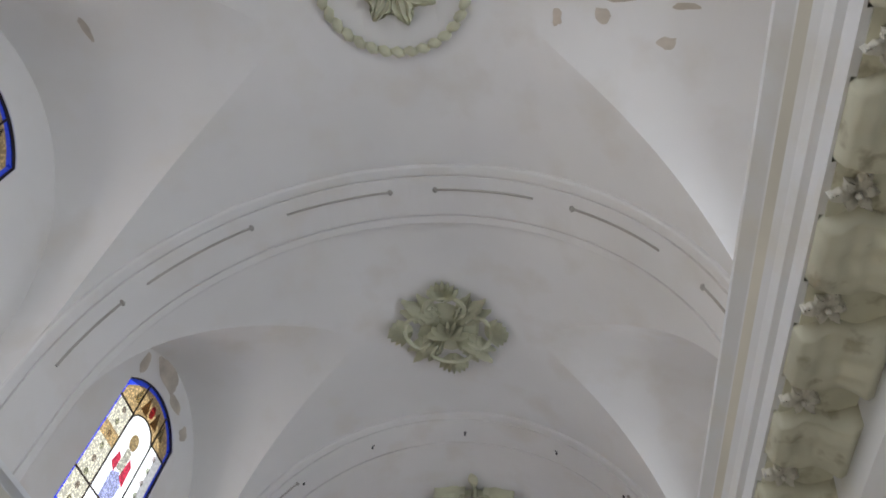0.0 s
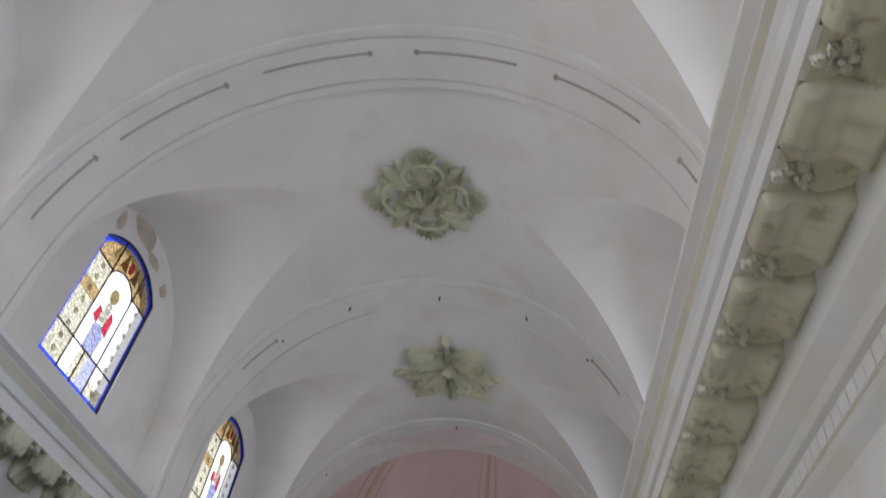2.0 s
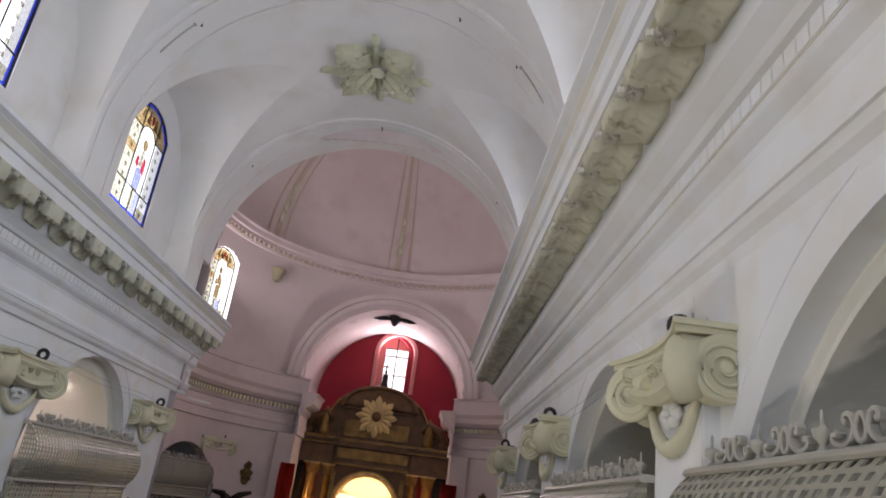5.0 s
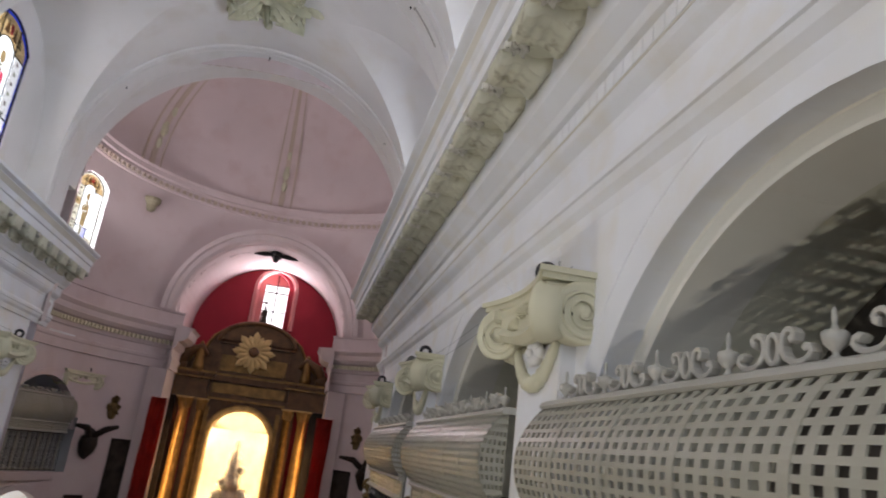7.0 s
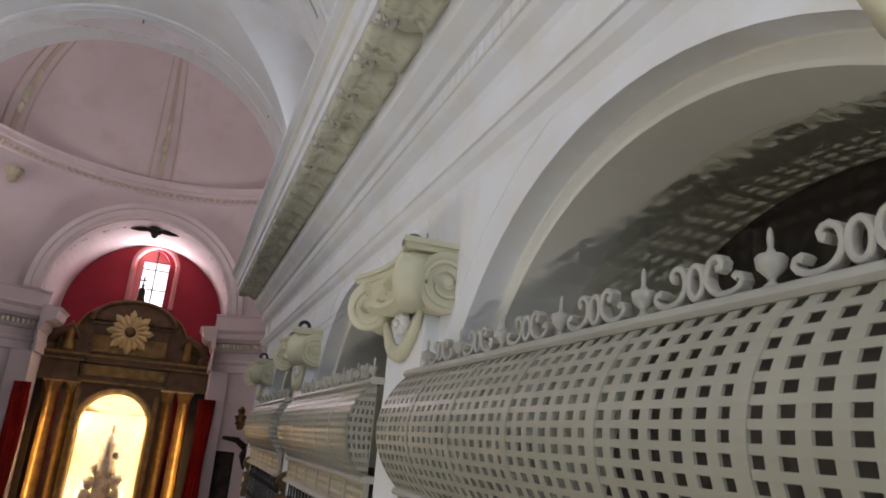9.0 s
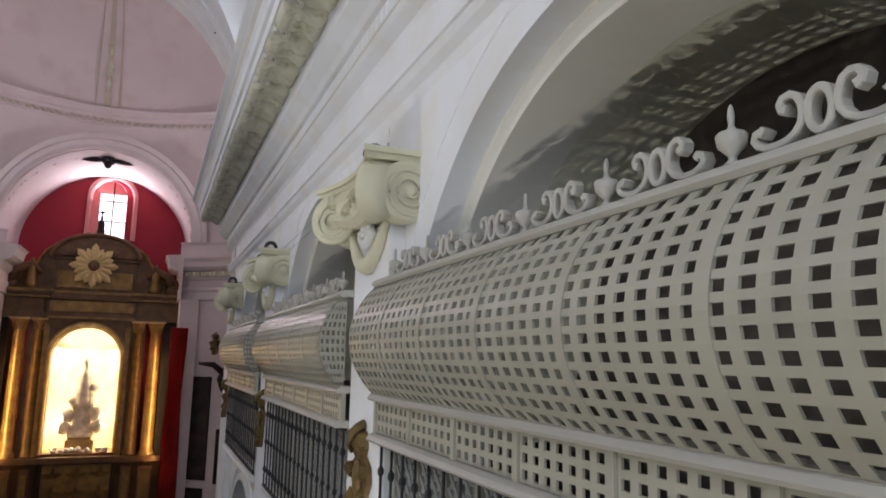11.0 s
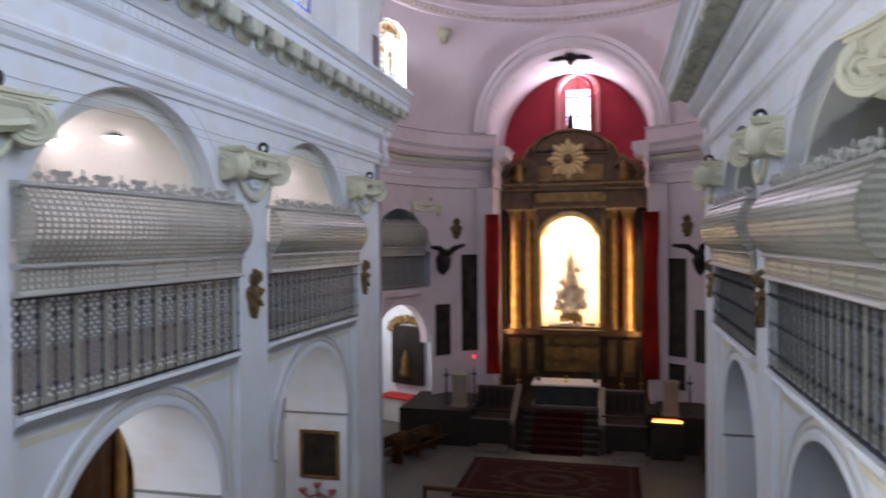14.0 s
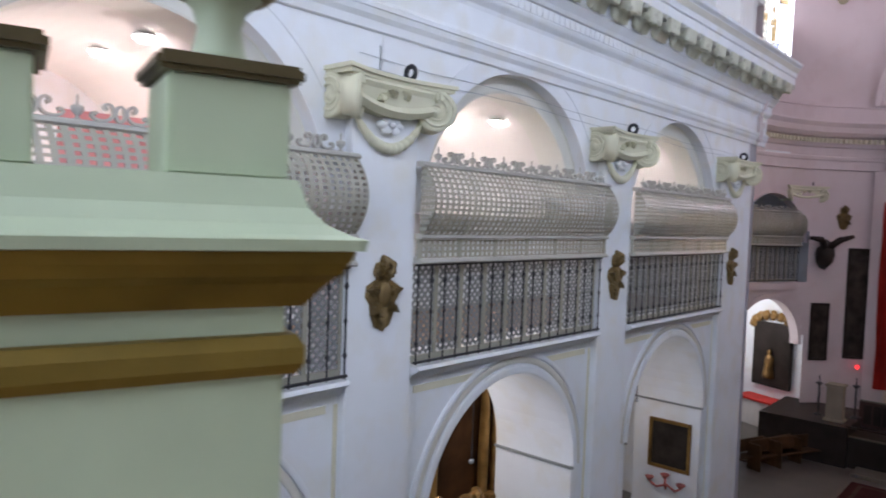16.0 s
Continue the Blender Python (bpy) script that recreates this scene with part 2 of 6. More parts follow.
def tube(points, r, n=6, bm=None, taper=None):
    """A round bar along points."""
    bm = bm or bmesh.new()
    pts = [Vector(p) for p in points]
    rings = []
    for i, p in enumerate(pts):
        d = (pts[min(i + 1, len(pts) - 1)] - pts[max(i - 1, 0)]).normalized()
        q = d.to_track_quat("Z", "Y")
        rr = r if taper is None else r * taper[i]
        rings.append([bm.verts.new(p + q @ Vector((rr * math.cos(2 * math.pi * k / n), rr * math.sin(2 * math.pi * k / n), 0))) for k in range(n)])
    for a, b in zip(rings, rings[1:]):
        for k in range(n):
            bm.faces.new((a[k], a[(k + 1) % n], b[(k + 1) % n], b[k]))
    bm.faces.new(rings[0][::-1])
    bm.faces.new(rings[-1])
    return bm


def blob(bm, c, s, seed=0, rough=0.15, sub=2, m=None):
    """A rounded lump, for carved leaves, folds and the like."""
    r = bmesh.ops.create_icosphere(bm, subdivisions=sub, radius=1)
    for v in r["verts"]:
        k = 1 + rough * noise.noise(v.co * 2.2 + Vector((seed * 3.1, seed, 0)))
        p = Vector((v.co.x * s[0], v.co.y * s[1], v.co.z * s[2])) * k
        v.co = Vector(c) + ((m @ p) if m else p)
    return bm


def arch_points(yc, zc, r, n=24, a0=0.0, a1=180.0):
    return [(yc + r * math.cos(radians(a0 + (a1 - a0) * k / n)), zc + r * math.sin(radians(a0 + (a1 - a0) * k / n))) for k in range(n + 1)]


def arched_panel(bm, x0, x1, y0, y1, z0, z1, yc, zc, r, zb, n=24):
    """A wall slab from x0 to x1 with an arched opening: centre yc, springing zc, radius r, sill zb."""
    a = arch_points(yc, zc, r, n)
    left, right = yc - r, yc + r
    polys = [[(y0, z0), (left, z0), (left, z1), (y0, z1)], [(right, z0), (y1, z0), (y1, z1), (right, z1)]]
    if zb > z0:
        polys.append([(left, z0), (right, z0), (right, zb), (left, zb)])
    for p, q in zip(a, a[1:]):
        polys.append([q, p, (p[0], z1), (q[0], z1)])
    for x in (x0, x1):
        for p in polys:
            bm.faces.new([bm.verts.new((x, y, z)) for y, z in p])
    rim = [(left, zb), *a[::-1], (right, zb)]
    if zb > z0:
        rim.append((left, zb))
    for p, q in zip(rim, rim[1:]):
        bm.faces.new([bm.verts.new(v) for v in ((x0, *p), (x1, *p), (x1, *q), (x0, *q))])
    return bm


# ---- plan ----
MID = 0.16                       # nave axis
SIDES = ((-1, -4.40), (1, 4.72))  # outward sense and pilaster face
PITCH = 6.12
PIERS = [-6.24, -0.12, 6.00, 12.15, 18.30]
BAYS = [-3.18, 2.94, 9.08, 15.22]
NAVE_END = 20.9
BACK = -8.0
ROT = (0.40, 25.5, 7.3)          # rotunda centre and radius
SILL, RAIL = 6.19, 9.0
# gallery arches: shift along the bay, centre height and radius
UPPER = {(-1, 0): (0.0, 8.27, 2.25), (1, 0): (0.0, 7.9, 2.58), (1, 1): (-0.34, 7.56, 2.82)}


def upper_arch(s, yc):
    dy, zc, r = UPPER[(s, 1 if s > 0 and yc < 3 else 0)]
    return yc + dy, zc, r


RING = {-1: 0.27, 1: 0.14}        # width of the inner arch

AX = 0.46                        # altar axis

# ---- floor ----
floor = tagged(part("floor", boxes((-14, 14, BACK - 1, 40, -0.3, 0.0)), marble), kind="structure", label="worn marble church floor, coloured dark for the dim light below", category="floor")

# ---- nave walls ----
WIN_HALF, WIN_LOW, WIN_SHOULDER, WIN_RISE = 1.02, 13.85, 16.2, 0.42


def window_top(w):
    r = (WIN_HALF ** 2 + WIN_RISE ** 2) / (2 * WIN_RISE)
    return WIN_SHOULDER + WIN_RISE - r + math.sqrt(r * r - w * w)


def window_panel(bm, x0, x1, y0, y1, z0, z1, yc):
    """A wall slab with one segment-headed window opening."""
    ys = [yc - WIN_HALF + 2 * WIN_HALF * k / 16 for k in range(17)]
    top = [(y, window_top(y - yc)) for y in ys]
    polys = [[(y0, z0), (ys[0], z0), (ys[0], z1), (y0, z1)], [(ys[-1], z0), (y1, z0), (y1, z1), (ys[-1], z1)], [(ys[0], z0), (ys[-1], z0), (ys[-1], WIN_LOW), (ys[0], WIN_LOW)]]
    polys += [[p, q, (q[0], z1), (p[0], z1)] for p, q in zip(top, top[1:])]
    for x in (x0, x1):
        for p in polys:
            bm.faces.new([bm.verts.new((x, y, z)) for y, z in p])
    rim = [(ys[0], WIN_LOW), *top, (ys[-1], WIN_LOW), (ys[0], WIN_LOW)]
    for p, q in zip(rim, rim[1:]):
        bm.faces.new([bm.verts.new(v) for v in ((x0, *p), (x1, *p), (x1, *q), (x0, *q))])


# beige of the cornice bands; on the lower arches it stands for shadow
grey_beige = mat("stained_beige_paint", (0.66, 0.64, 0.57), 0.85, vary=0.14, scale=2.5)
for s, face in SIDES:
    side = "left" if s < 0 else "right"
    w0, w1 = face + s * 0.14, face + s * 1.0
    bm = bmesh.new()
    for yc in BAYS:
        y0, y1 = yc - PITCH / 2, yc + PITCH / 2 if yc < 15 else NAVE_END - 1.2
        arched_panel(bm, w0, face + s * 1.9, y0, y1, 0, SILL - 0.1, yc, 3.70, 2.02, 0)
        ac, az, ar = upper_arch(s, yc)
        arched_panel(bm, w0, w1, y0, y1, az, 12.4, ac, az, ar, az, 36)
        box(bm, min(w0, w1), max(w0, w1), y0, y1, SILL - 0.1, SILL)
    wall = tagged(part("wall_" + side, bm, plaster), kind="structure", label="white plastered nave wall with arches in two storeys", category="wall")
    # pilasters
    for py in PIERS:
        half = 0.57 if py < 18 else 0.62
        over = 0.0 if py < 18 else 0.7
        bm = boxes((face, face + s * 0.16, py - half, py + half + over, 0.5, 9.5), (face - s * 0.05, face + s * 0.16, py - half - 0.05, py + half + over + 0.05, 0, 0.5), bevel=0.012)
        p = part("pilaster", bm, plaster, wall)
        part("pier_core", boxes((min(face + s * 0.155, face + s * 1.0), max(face + s * 0.155, face + s * 1.0), py - 0.57, py + 0.57, 6.1, 9.6)), plaster, wall)
    # architrave, frieze and cornice
    k = -s
    prof = [(0.16, 10.52), (0.125, 10.54), (0.10, 10.64), (0.045, 10.70), (0.02, 10.77), (0.0, 10.78), (0.0, 10.84), (0.09, 10.88), (0.1, 10.92), (0.1, 11.26), (0.07, 11.32), (-0.01, 11.38), (-0.03, 11.40), (-0.05, 11.44), (-0.05, 11.62), (-0.11, 11.64), (-0.15, 11.70), (-0.24, 11.78), (-0.28, 11.82), (-0.28, 12.20), (-0.76, 12.20), (-0.76, 12.38), (-0.80, 12.40), (-0.82, 12.50), (-0.90, 12.64), (-0.98, 12.70), (-0.98, 12.76), (0.16, 12.86)]
    prof = [(u * (0.80 if s < 0 else 1.12), v) for u, v in prof]
    bm = sweep(prof, [lambda u, v, y=y: Vector((face + s * u, y, v)) for y in (BACK, NAVE_END - 0.1)])
    part("entablature", bm, plaster, wall)
    f = 0.80 if s < 0 else 1.12
    bm = sweep([(-0.822 * f - 0.006, 12.515), (-0.888 * f - 0.006, 12.625), (-0.888 * f + 0.01, 12.64), (-0.822 * f + 0.02, 12.515)], [lambda u, v, y=y: Vector((face + s * u, y, v)) for y in (BACK, NAVE_END - 0.1)])
    part("cornice_band", bm, grey_beige, wall)
    # beige band below the dentils, right wall only
    if s > 0:
        bm = sweep([(-0.064, 11.45), (-0.064, 11.60), (0.0, 11.60), (0.0, 11.45)], [lambda u, v, y=y: Vector((face + s * u, y, v)) for y in (BACK, NAVE_END - 0.1)])
        part("stained_band", bm, grey_beige, wall)
    # wall above the cornice
    bm = bmesh.new()
    for yc in BAYS:
        y0, y1 = yc - PITCH / 2, yc + PITCH / 2 if yc < 15 else NAVE_END
        window_panel(bm, face + s * 0.5, face + s * 0.8, y0, y1, 12.7, 18.9, yc - 0.15)
    part("clerestory", bm, vault_plaster, wall)

# ---- vault ----
VZ, VR = 14.2, 4.5


VW = 5.25  # reach of the lunettes


def vault_z(u, dy):
    """Height of the vault above its springing: barrel with side lunettes."""
    barrel = math.sqrt(VR * VR - u * u) if u < VR else 0.0
    if u > 0.5 and dy < 2.5:
        h = 2.95 + (VR - 2.95) * min(1.0, (VW - u) / (VW - 0.5)) ** 0.9
        return max(barrel, h * math.sqrt(1 - (dy / 2.5) ** 2)), h
    return barrel, 0.0


vault_verts, vault_faces = [], []
NA, N1, N2 = 120, 20, 10
for yc in BAYS:
    cols = []
    for i in range(NA + 1):
        x = MID - VW * math.cos(math.pi * i / NA)
        u = abs(x - MID)
        barrel, h = (math.sqrt(VR * VR - u * u) if u < VR else 0.0), vault_z(u, 0.0)[1]
        g = 2.5 * math.sqrt(max(0.0, 1 - (barrel / h) ** 2)) if h > barrel else 0.15
        dys = [g * math.sin(math.pi / 2 * k / N1) for k in range(N1 + 1)] + [g + (PITCH / 2 + 0.02 - g) * k / N2 for k in range(1, N2 + 1)]
        ys = [-d for d in dys[:0:-1]] + dys
        col = []
        for d in ys:
            col.append(len(vault_verts))
            inside = abs(d) <= g + 1e-6
            z = (h * math.sqrt(max(0.0, 1 - (d / 2.5) ** 2)) if inside and h > barrel else barrel)
            vault_verts.append((x, yc + d, VZ + z))
        cols.append((col, u))
    for (a, ua), (b, ub) in zip(cols, cols[1:]):
        for k in range(len(a) - 1):
            if max(ua, ub) > VR + 0.02 and (k < N2 or k >= len(a) - 1 - N2):
                continue
            vault_faces.append((a[k], a[k + 1], b[k + 1], b[k]))
me = bpy.data.meshes.new("vault")
me.from_pydata(vault_verts, [], vault_faces)
me.materials.append(vault_plaster)
me.shade_smooth()
me.set_sharp_from_angle(angle=radians(14))
vault = tagged(new("ceiling", me), kind="structure", label="white plaster barrel vault with lunettes over the windows", category="ceiling")
roof = tagged(part("roof", boxes((-7, 7.4, BACK - 1, NAVE_END - 2.5, 19.2, 19.5)), vault_plaster), kind="structure", label="plain roof slab above the vault", category="roof")

# piers between the lunettes
for s, face in SIDES:
    for py in PIERS:
        x0, x1 = MID + s * 4.47, MID + s * 5.35
        part("pier", boxes((min(x0, x1), max(x0, x1), py - 0.565, py + 0.565, 12.6, 14.6)), vault_plaster, bpy.data.objects["wall_left" if s < 0 else "wall_right"])
bm = sweep([(-0.3, 0.0), (-0.3, 0.3), (0.75, 0.3), (0.75, 0.0)], [lambda u, v, a=math.pi * k / 48: Vector((MID - (VR + v) * math.cos(a), 18.85 + u, VZ + (VR + v) * math.sin(a))) for k in range(49)])
tagged(part("end_arch", bm, vault_plaster), kind="structure", label="plaster arch where the nave opens to the crossing", category="arch")

# transverse arches
for py in PIERS[1:]:
    prof = [(-0.58, 0.0), (-0.58, -0.05), (-0.55, -0.07), (-0.42, -0.07), (-0.415, -0.04), (-0.375, -0.04), (-0.37, -0.07), (0.37, -0.07), (0.375, -0.04), (0.415, -0.04), (0.42, -0.07), (0.55, -0.07), (0.58, -0.05), (0.58, 0.0)]
    st = []
    for j in range(49):
        a = math.pi * j / 48
        st.append(lambda u, v, a=a: Vector((MID - (VR + v) * math.cos(a), py + u, VZ + (VR + v) * math.sin(a))))
    st = [lambda u, v: Vector((MID - (VR + v), py + u, 12.75))] + st + [lambda u, v: Vector((MID + (VR + v), py + u, 12.75))]
    tagged(part("transverse_arch", sweep(prof, st), vault_plaster, smooth=False), kind="structure", label="plaster transverse arch band across the vault", category="arch")

# ---- back wall, loft floor, aisles and galleries ----
tagged(part("wall_back", boxes((-14, 14, BACK - 0.6, BACK, 0, 19)), plaster), kind="structure", label="plain white end wall behind the loft", category="wall")
tagged(part("loft_floor", boxes((-4.2, 4.5, BACK, 1.0, 6.35, 6.6)), wood_floor), kind="structure", label="boarded choir loft floor", category="floor")
for s, face in SIDES:
    o = face + s * 1.0
    far = face + s * 4.6
    tagged(part("gallery_floor", boxes((o, far, BACK, NAVE_END - 1.3, 5.85, 6.1)), wood_floor), kind="structure", label="boarded gallery floor over the aisle", category="floor")
    # right side takes the shade colour, so the lattice holes look black
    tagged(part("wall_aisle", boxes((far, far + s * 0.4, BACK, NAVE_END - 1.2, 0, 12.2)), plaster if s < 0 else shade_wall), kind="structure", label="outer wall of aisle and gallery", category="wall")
    bm = bmesh.new()
    back = far if s < 0 else face + 1.78
    for yc in BAYS:
        y0, y1 = yc - PITCH / 2, yc + PITCH / 2
        ac, az, ar = upper_arch(s, yc)
        ar -= RING[s] + 0.005
        rows = []
        for k in range(33):
            a = radians(180 * k / 32)
            rows.append([bm.verts.new((x, ac + ar * math.cos(a), az + ar * math.sin(a))) for x in (face + s * 0.93, back)])
        for p, q in zip(rows, rows[1:]):
            bm.faces.new((p[0], q[0], q[1], p[1]))
        for ya, yb in ((y0, ac - ar), (ac + ar, y1)):
            if yb > ya:
                bm.faces.new([bm.verts.new(v) for v in ((o, ya, az), (back, ya, az), (back, yb, az), (o, yb, az))])
    if s > 0:
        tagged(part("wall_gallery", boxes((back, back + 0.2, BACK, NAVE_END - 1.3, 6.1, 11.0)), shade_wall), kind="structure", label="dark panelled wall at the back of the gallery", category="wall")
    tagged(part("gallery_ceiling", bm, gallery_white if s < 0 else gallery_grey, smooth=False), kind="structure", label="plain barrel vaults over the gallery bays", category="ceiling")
    tagged(part("gallery_roof", boxes((min(o, far), max(o, far), BACK, NAVE_END - 1.3, 11.0, 11.2)), plaster), kind="structure", label="slab above the gallery vaults", category="ceiling")
    tagged(part("wall_aisle_end", boxes((o, far, NAVE_END - 1.3, NAVE_END - 1.1, 0, 12.0)), plaster), kind="structure", label="white wall closing the aisle", category="wall")

# ---- rotunda ----
cx, cy, cr = ROT


def ring_point(a, r, z):
    return Vector((cx + r * math.cos(a), cy + r * math.sin(a), z))


def rotunda_open(a, z):
    x, y = cx + cr * math.cos(a), cy + cr * math.sin(a)
    if y < cy:
        u = abs(x - MID)
        if u < 4.6 and z < VZ + math.sqrt(max(0, 4.64 ** 2 - u * u)) - 0.02:
            return True
    else:
        u = abs(x - AX)
        if u < 3.65 and z < 13.1 + math.sqrt(max(0, 3.65 ** 2 - u * u)):
            return True
    d = math.degrees(a) % 360
    for ac, aw in ((159.0, 162.0), (21.0, 18.0)):
        w = radians(d - ac) * cr
        if abs(w) < 1.9 and (0 < z < 3.7 + math.sqrt(max(0, 1.9 ** 2 - w * w)) or 6.2 < z < 7.75 + math.sqrt(max(0, 1.9 ** 2 - w * w))):
            return True
        w = radians(d - aw) * cr
        if abs(w) < 0.85 and 14.6 < z < 17.0 + 0.4 * math.sqrt(max(0, 1 - (w / 0.85) ** 2)):
            return True
    return False


bm = bmesh.new()
NR, DZ = 360, 0.1
zs = [DZ * k for k in range(192)]
cache = {}


def rv(i, j):
    key = (i % NR, j)
    if key not in cache:
        cache[key] = bm.verts.new(ring_point(2 * math.pi * i / NR, cr, zs[j]))
    return cache[key]


for i in range(NR):
    for j in range(len(zs) - 1):
        if not rotunda_open(2 * math.pi * (i + 0.5) / NR, zs[j] + DZ / 2):
            bm.faces.new((rv(i, j), rv(i + 1, j), rv(i + 1, j + 1), rv(i, j + 1)))
rot_wall = tagged(part("wall_rotunda", bm, pink_plaster), kind="structure", label="pale pink plastered wall of the round crossing", category="wall")
# dome
prof = [(cr, 19.0)] + [(cr * math.cos(radians(a)), 19.0 + 6.2 * math.sin(radians(a))) for a in range(3, 90, 3)] + [(0.02, 25.2)]
dome = tagged(part("ceiling_dome", lathe([(r, z) for r, z in prof], 96, at=(cx, cy, 0), foot=False), pink_plaster, smooth=True), kind="structure", label="pale pink dome over the crossing", category="ceiling")
# ring cornice under the dome
prof = [(0.02, 18.2), (-0.08, 18.25), (-0.10, 18.4), (-0.18, 18.47), (-0.18, 18.6), (-0.25, 18.66), (-0.27, 18.85), (-0.32, 18.95), (0.02, 19.05)]
bm = sweep(prof, [lambda u, v, a=2 * math.pi * k / 120: ring_point(a, cr + u, v) for k in range(120)], closed_path=True)
part("ring_cornice", bm, pink_plaster, rot_wall)
bm = bmesh.new()
for k in range(150):
    a = 2 * math.pi * k / 150
    m = Matrix.Translation(ring_point(a, cr - 0.15, 18.38)) @ Matrix.Rotation(a, 4, "Z")
    bmesh.ops.transform(bm, matrix=m, verts=bmesh.ops.create_cube(bm, size=1, matrix=Matrix.Diagonal((0.1, 0.15, 0.16, 1)))["verts"])
part("dentil_course", bm, dome_trim, rot_wall)

# ---- presbytery ----
bm = bmesh.new()
prof = arch_points(AX, 13.1, 3.65, 40)
prof = [(AX + 3.65, 0.0), *prof, (AX - 3.65, 0.0)]
rings = [[bm.verts.new((x, y, z)) for x, z in prof] for y in (31.6, 37.0)]
for k in range(len(prof) - 1):
    bm.faces.new((rings[0][k], rings[0][k + 1], rings[1][k + 1], rings[1][k]))
tagged(part("presbytery_vault", bm, pink_plaster), kind="structure", label="pale barrel vault and side walls round the altar", category="vault")
bm = bmesh.new()
rings = [[bm.verts.new((AX + r * math.cos(radians(a)), y, 13.1 + r * math.sin(radians(a)))) for r, y in ((3.65, 31.5), (3.65, 31.3), (3.8, 31.2), (4.0, 31.2), (4.05, 31.12), (4.25, 31.12), (4.25, 32.3))] for a in range(0, 181, 4)]
for a, b in zip(rings, rings[1:]):
    for k in range(6):
        bm.faces.new((a[k], a[k + 1], b[k + 1], b[k]))
tagged(part("altar_arch", bm, pink_plaster), kind="structure", label="moulded pale plaster arch before the altar", category="arch")
bm = bmesh.new()
arched = arched_panel(bm, 0, 0.5, -4, 4, 0, 17.2, 0.13, 15.75, 0.9, 13.75)
bmesh.ops.transform(bm, matrix=Matrix.Translation((AX, 36.6, 0)) @ Matrix.Rotation(radians(90), 4, "Z"), verts=bm.verts)
tagged(part("wall_altar", bm, red_paint), kind="structure", label="crimson painted wall behind the altar", category="wall")


# ---- rotunda trim ----
def ring_entablature(a0, a1):
    prof = [(0.02, 10.6), (-0.10, 10.62), (-0.10, 10.95), (-0.14, 11.0), (-0.14, 11.1), (-0.06, 11.14), (-0.06, 11.45), (-0.14, 11.5), (-0.18, 11.62), (-0.18, 11.8), (-0.40, 11.86), (-0.55, 12.0), (-0.58, 12.2), (-0.70, 12.35), (-0.70, 12.42), (-0.2, 12.5), (-0.2, 13.0), (-0.26, 13.02), (-0.26, 13.1), (0.02, 13.12)]
    n = 24
    return sweep(prof, [lambda u, v, a=radians(a0 + (a1 - a0) * k / n): ring_point(a, cr + u, v) for k in range(n + 1)])


for a0, a1 in ((117, 229), (-49, 62)):
    part("entablature", ring_entablature(a0, a1), pink_plaster, rot_wall)
    for k in range(int((a1 - a0) / 1.6)):
        a = radians(a0 + 0.8 + 1.6 * k)
        if 100 < a0 + 1.6 * k < 180 or a0 + 1.6 * k < 62 and a0 < 0 and a0 + 1.6 * k > 5:
            bm = boxes((-0.09, 0.09, -0.045, 0.045, 0, 0.17))
            bmesh.ops.transform(bm, matrix=Matrix.Translation(ring_point(a, cr - 0.26, 11.63)) @ Matrix.Rotation(a, 4, "Z"), verts=bm.verts)
            part("dentil", bm, cream_trim, rot_wall)
# moulded imposts where the entablature turns into the altar arch
for sx in (-1, 1):
    x0 = AX + sx * 3.65
    bm = bmesh.new()
    prof = [(0.0, 10.6), (-0.10, 10.62), (-0.10, 11.1), (-0.06, 11.14), (-0.06, 11.45), (-0.18, 11.62), (-0.18, 11.8), (-0.40, 11.86), (-0.55, 12.0), (-0.62, 12.3), (-0.72, 12.42), (0.0, 12.5)]
    bm = sweep(prof, [lambda u, v, y=y: Vector((x0 + sx * (u - 0.25), y, v)) for y in (31.15, 33.4)])
    box(bm, x0 - sx * 0.25, x0 + sx * 0.5, 31.3, 33.4, 0, 10.6)
    part("impost", bm, pink_plaster, rot_wall)

# raised strips in the dome
for deg, first_strip, strips in [(d, f, w) for d in (91.5, 142.0, 41.0, 192, -10) for f, w in ((True, ((-0.50, -0.43, 0.10), (-0.12, 0.12, 0.12), (0.43, 0.50, 0.10))), (False, ((-0.43, 0.43, 0.06),)))]:
    bm = bmesh.new()
    for w0, w1, h in strips:
        rows = []
        for k in range(0, 75, 3):
            e = radians(k)
            r, z = cr * math.cos(e), 19.02 + 6.2 * math.sin(e)
            a = radians(deg)
            base = Vector((cx + (r - h) * math.cos(a), cy + (r - h) * math.sin(a), z))
            side = Vector((-math.sin(a), math.cos(a), 0)) * max(0.3, math.cos(e))
            out = Vector((math.cos(a), math.sin(a), 0.4)) * (h + 0.05)
            rows.append([bm.verts.new(p) for p in (base + side * w0 + out, base + side * w0, base + side * w1, base + side * w1 + out)])
        for p, q in zip(rows, rows[1:]):
            for j in range(3):
                bm.faces.new((p[j], p[j + 1], q[j + 1], q[j]))
    part("dome_rib", bm, dome_trim if first_strip else pink_plaster, dome)
    if first_strip:
        # hanging stucco drops on the rib
        for e, size in ((9, 0.22), (15, 0.3), (23, 0.2)):
            r, z, a = cr * math.cos(radians(e)) - 0.16, 19.02 + 6.2 * math.sin(radians(e)), radians(deg)
            part("drop", blob(bmesh.new(), (cx + r * math.cos(a), cy + r * math.sin(a), z), (size * 0.5, size * 0.5, size * 1.3), e, 0.4), ornament_stucco, dome)


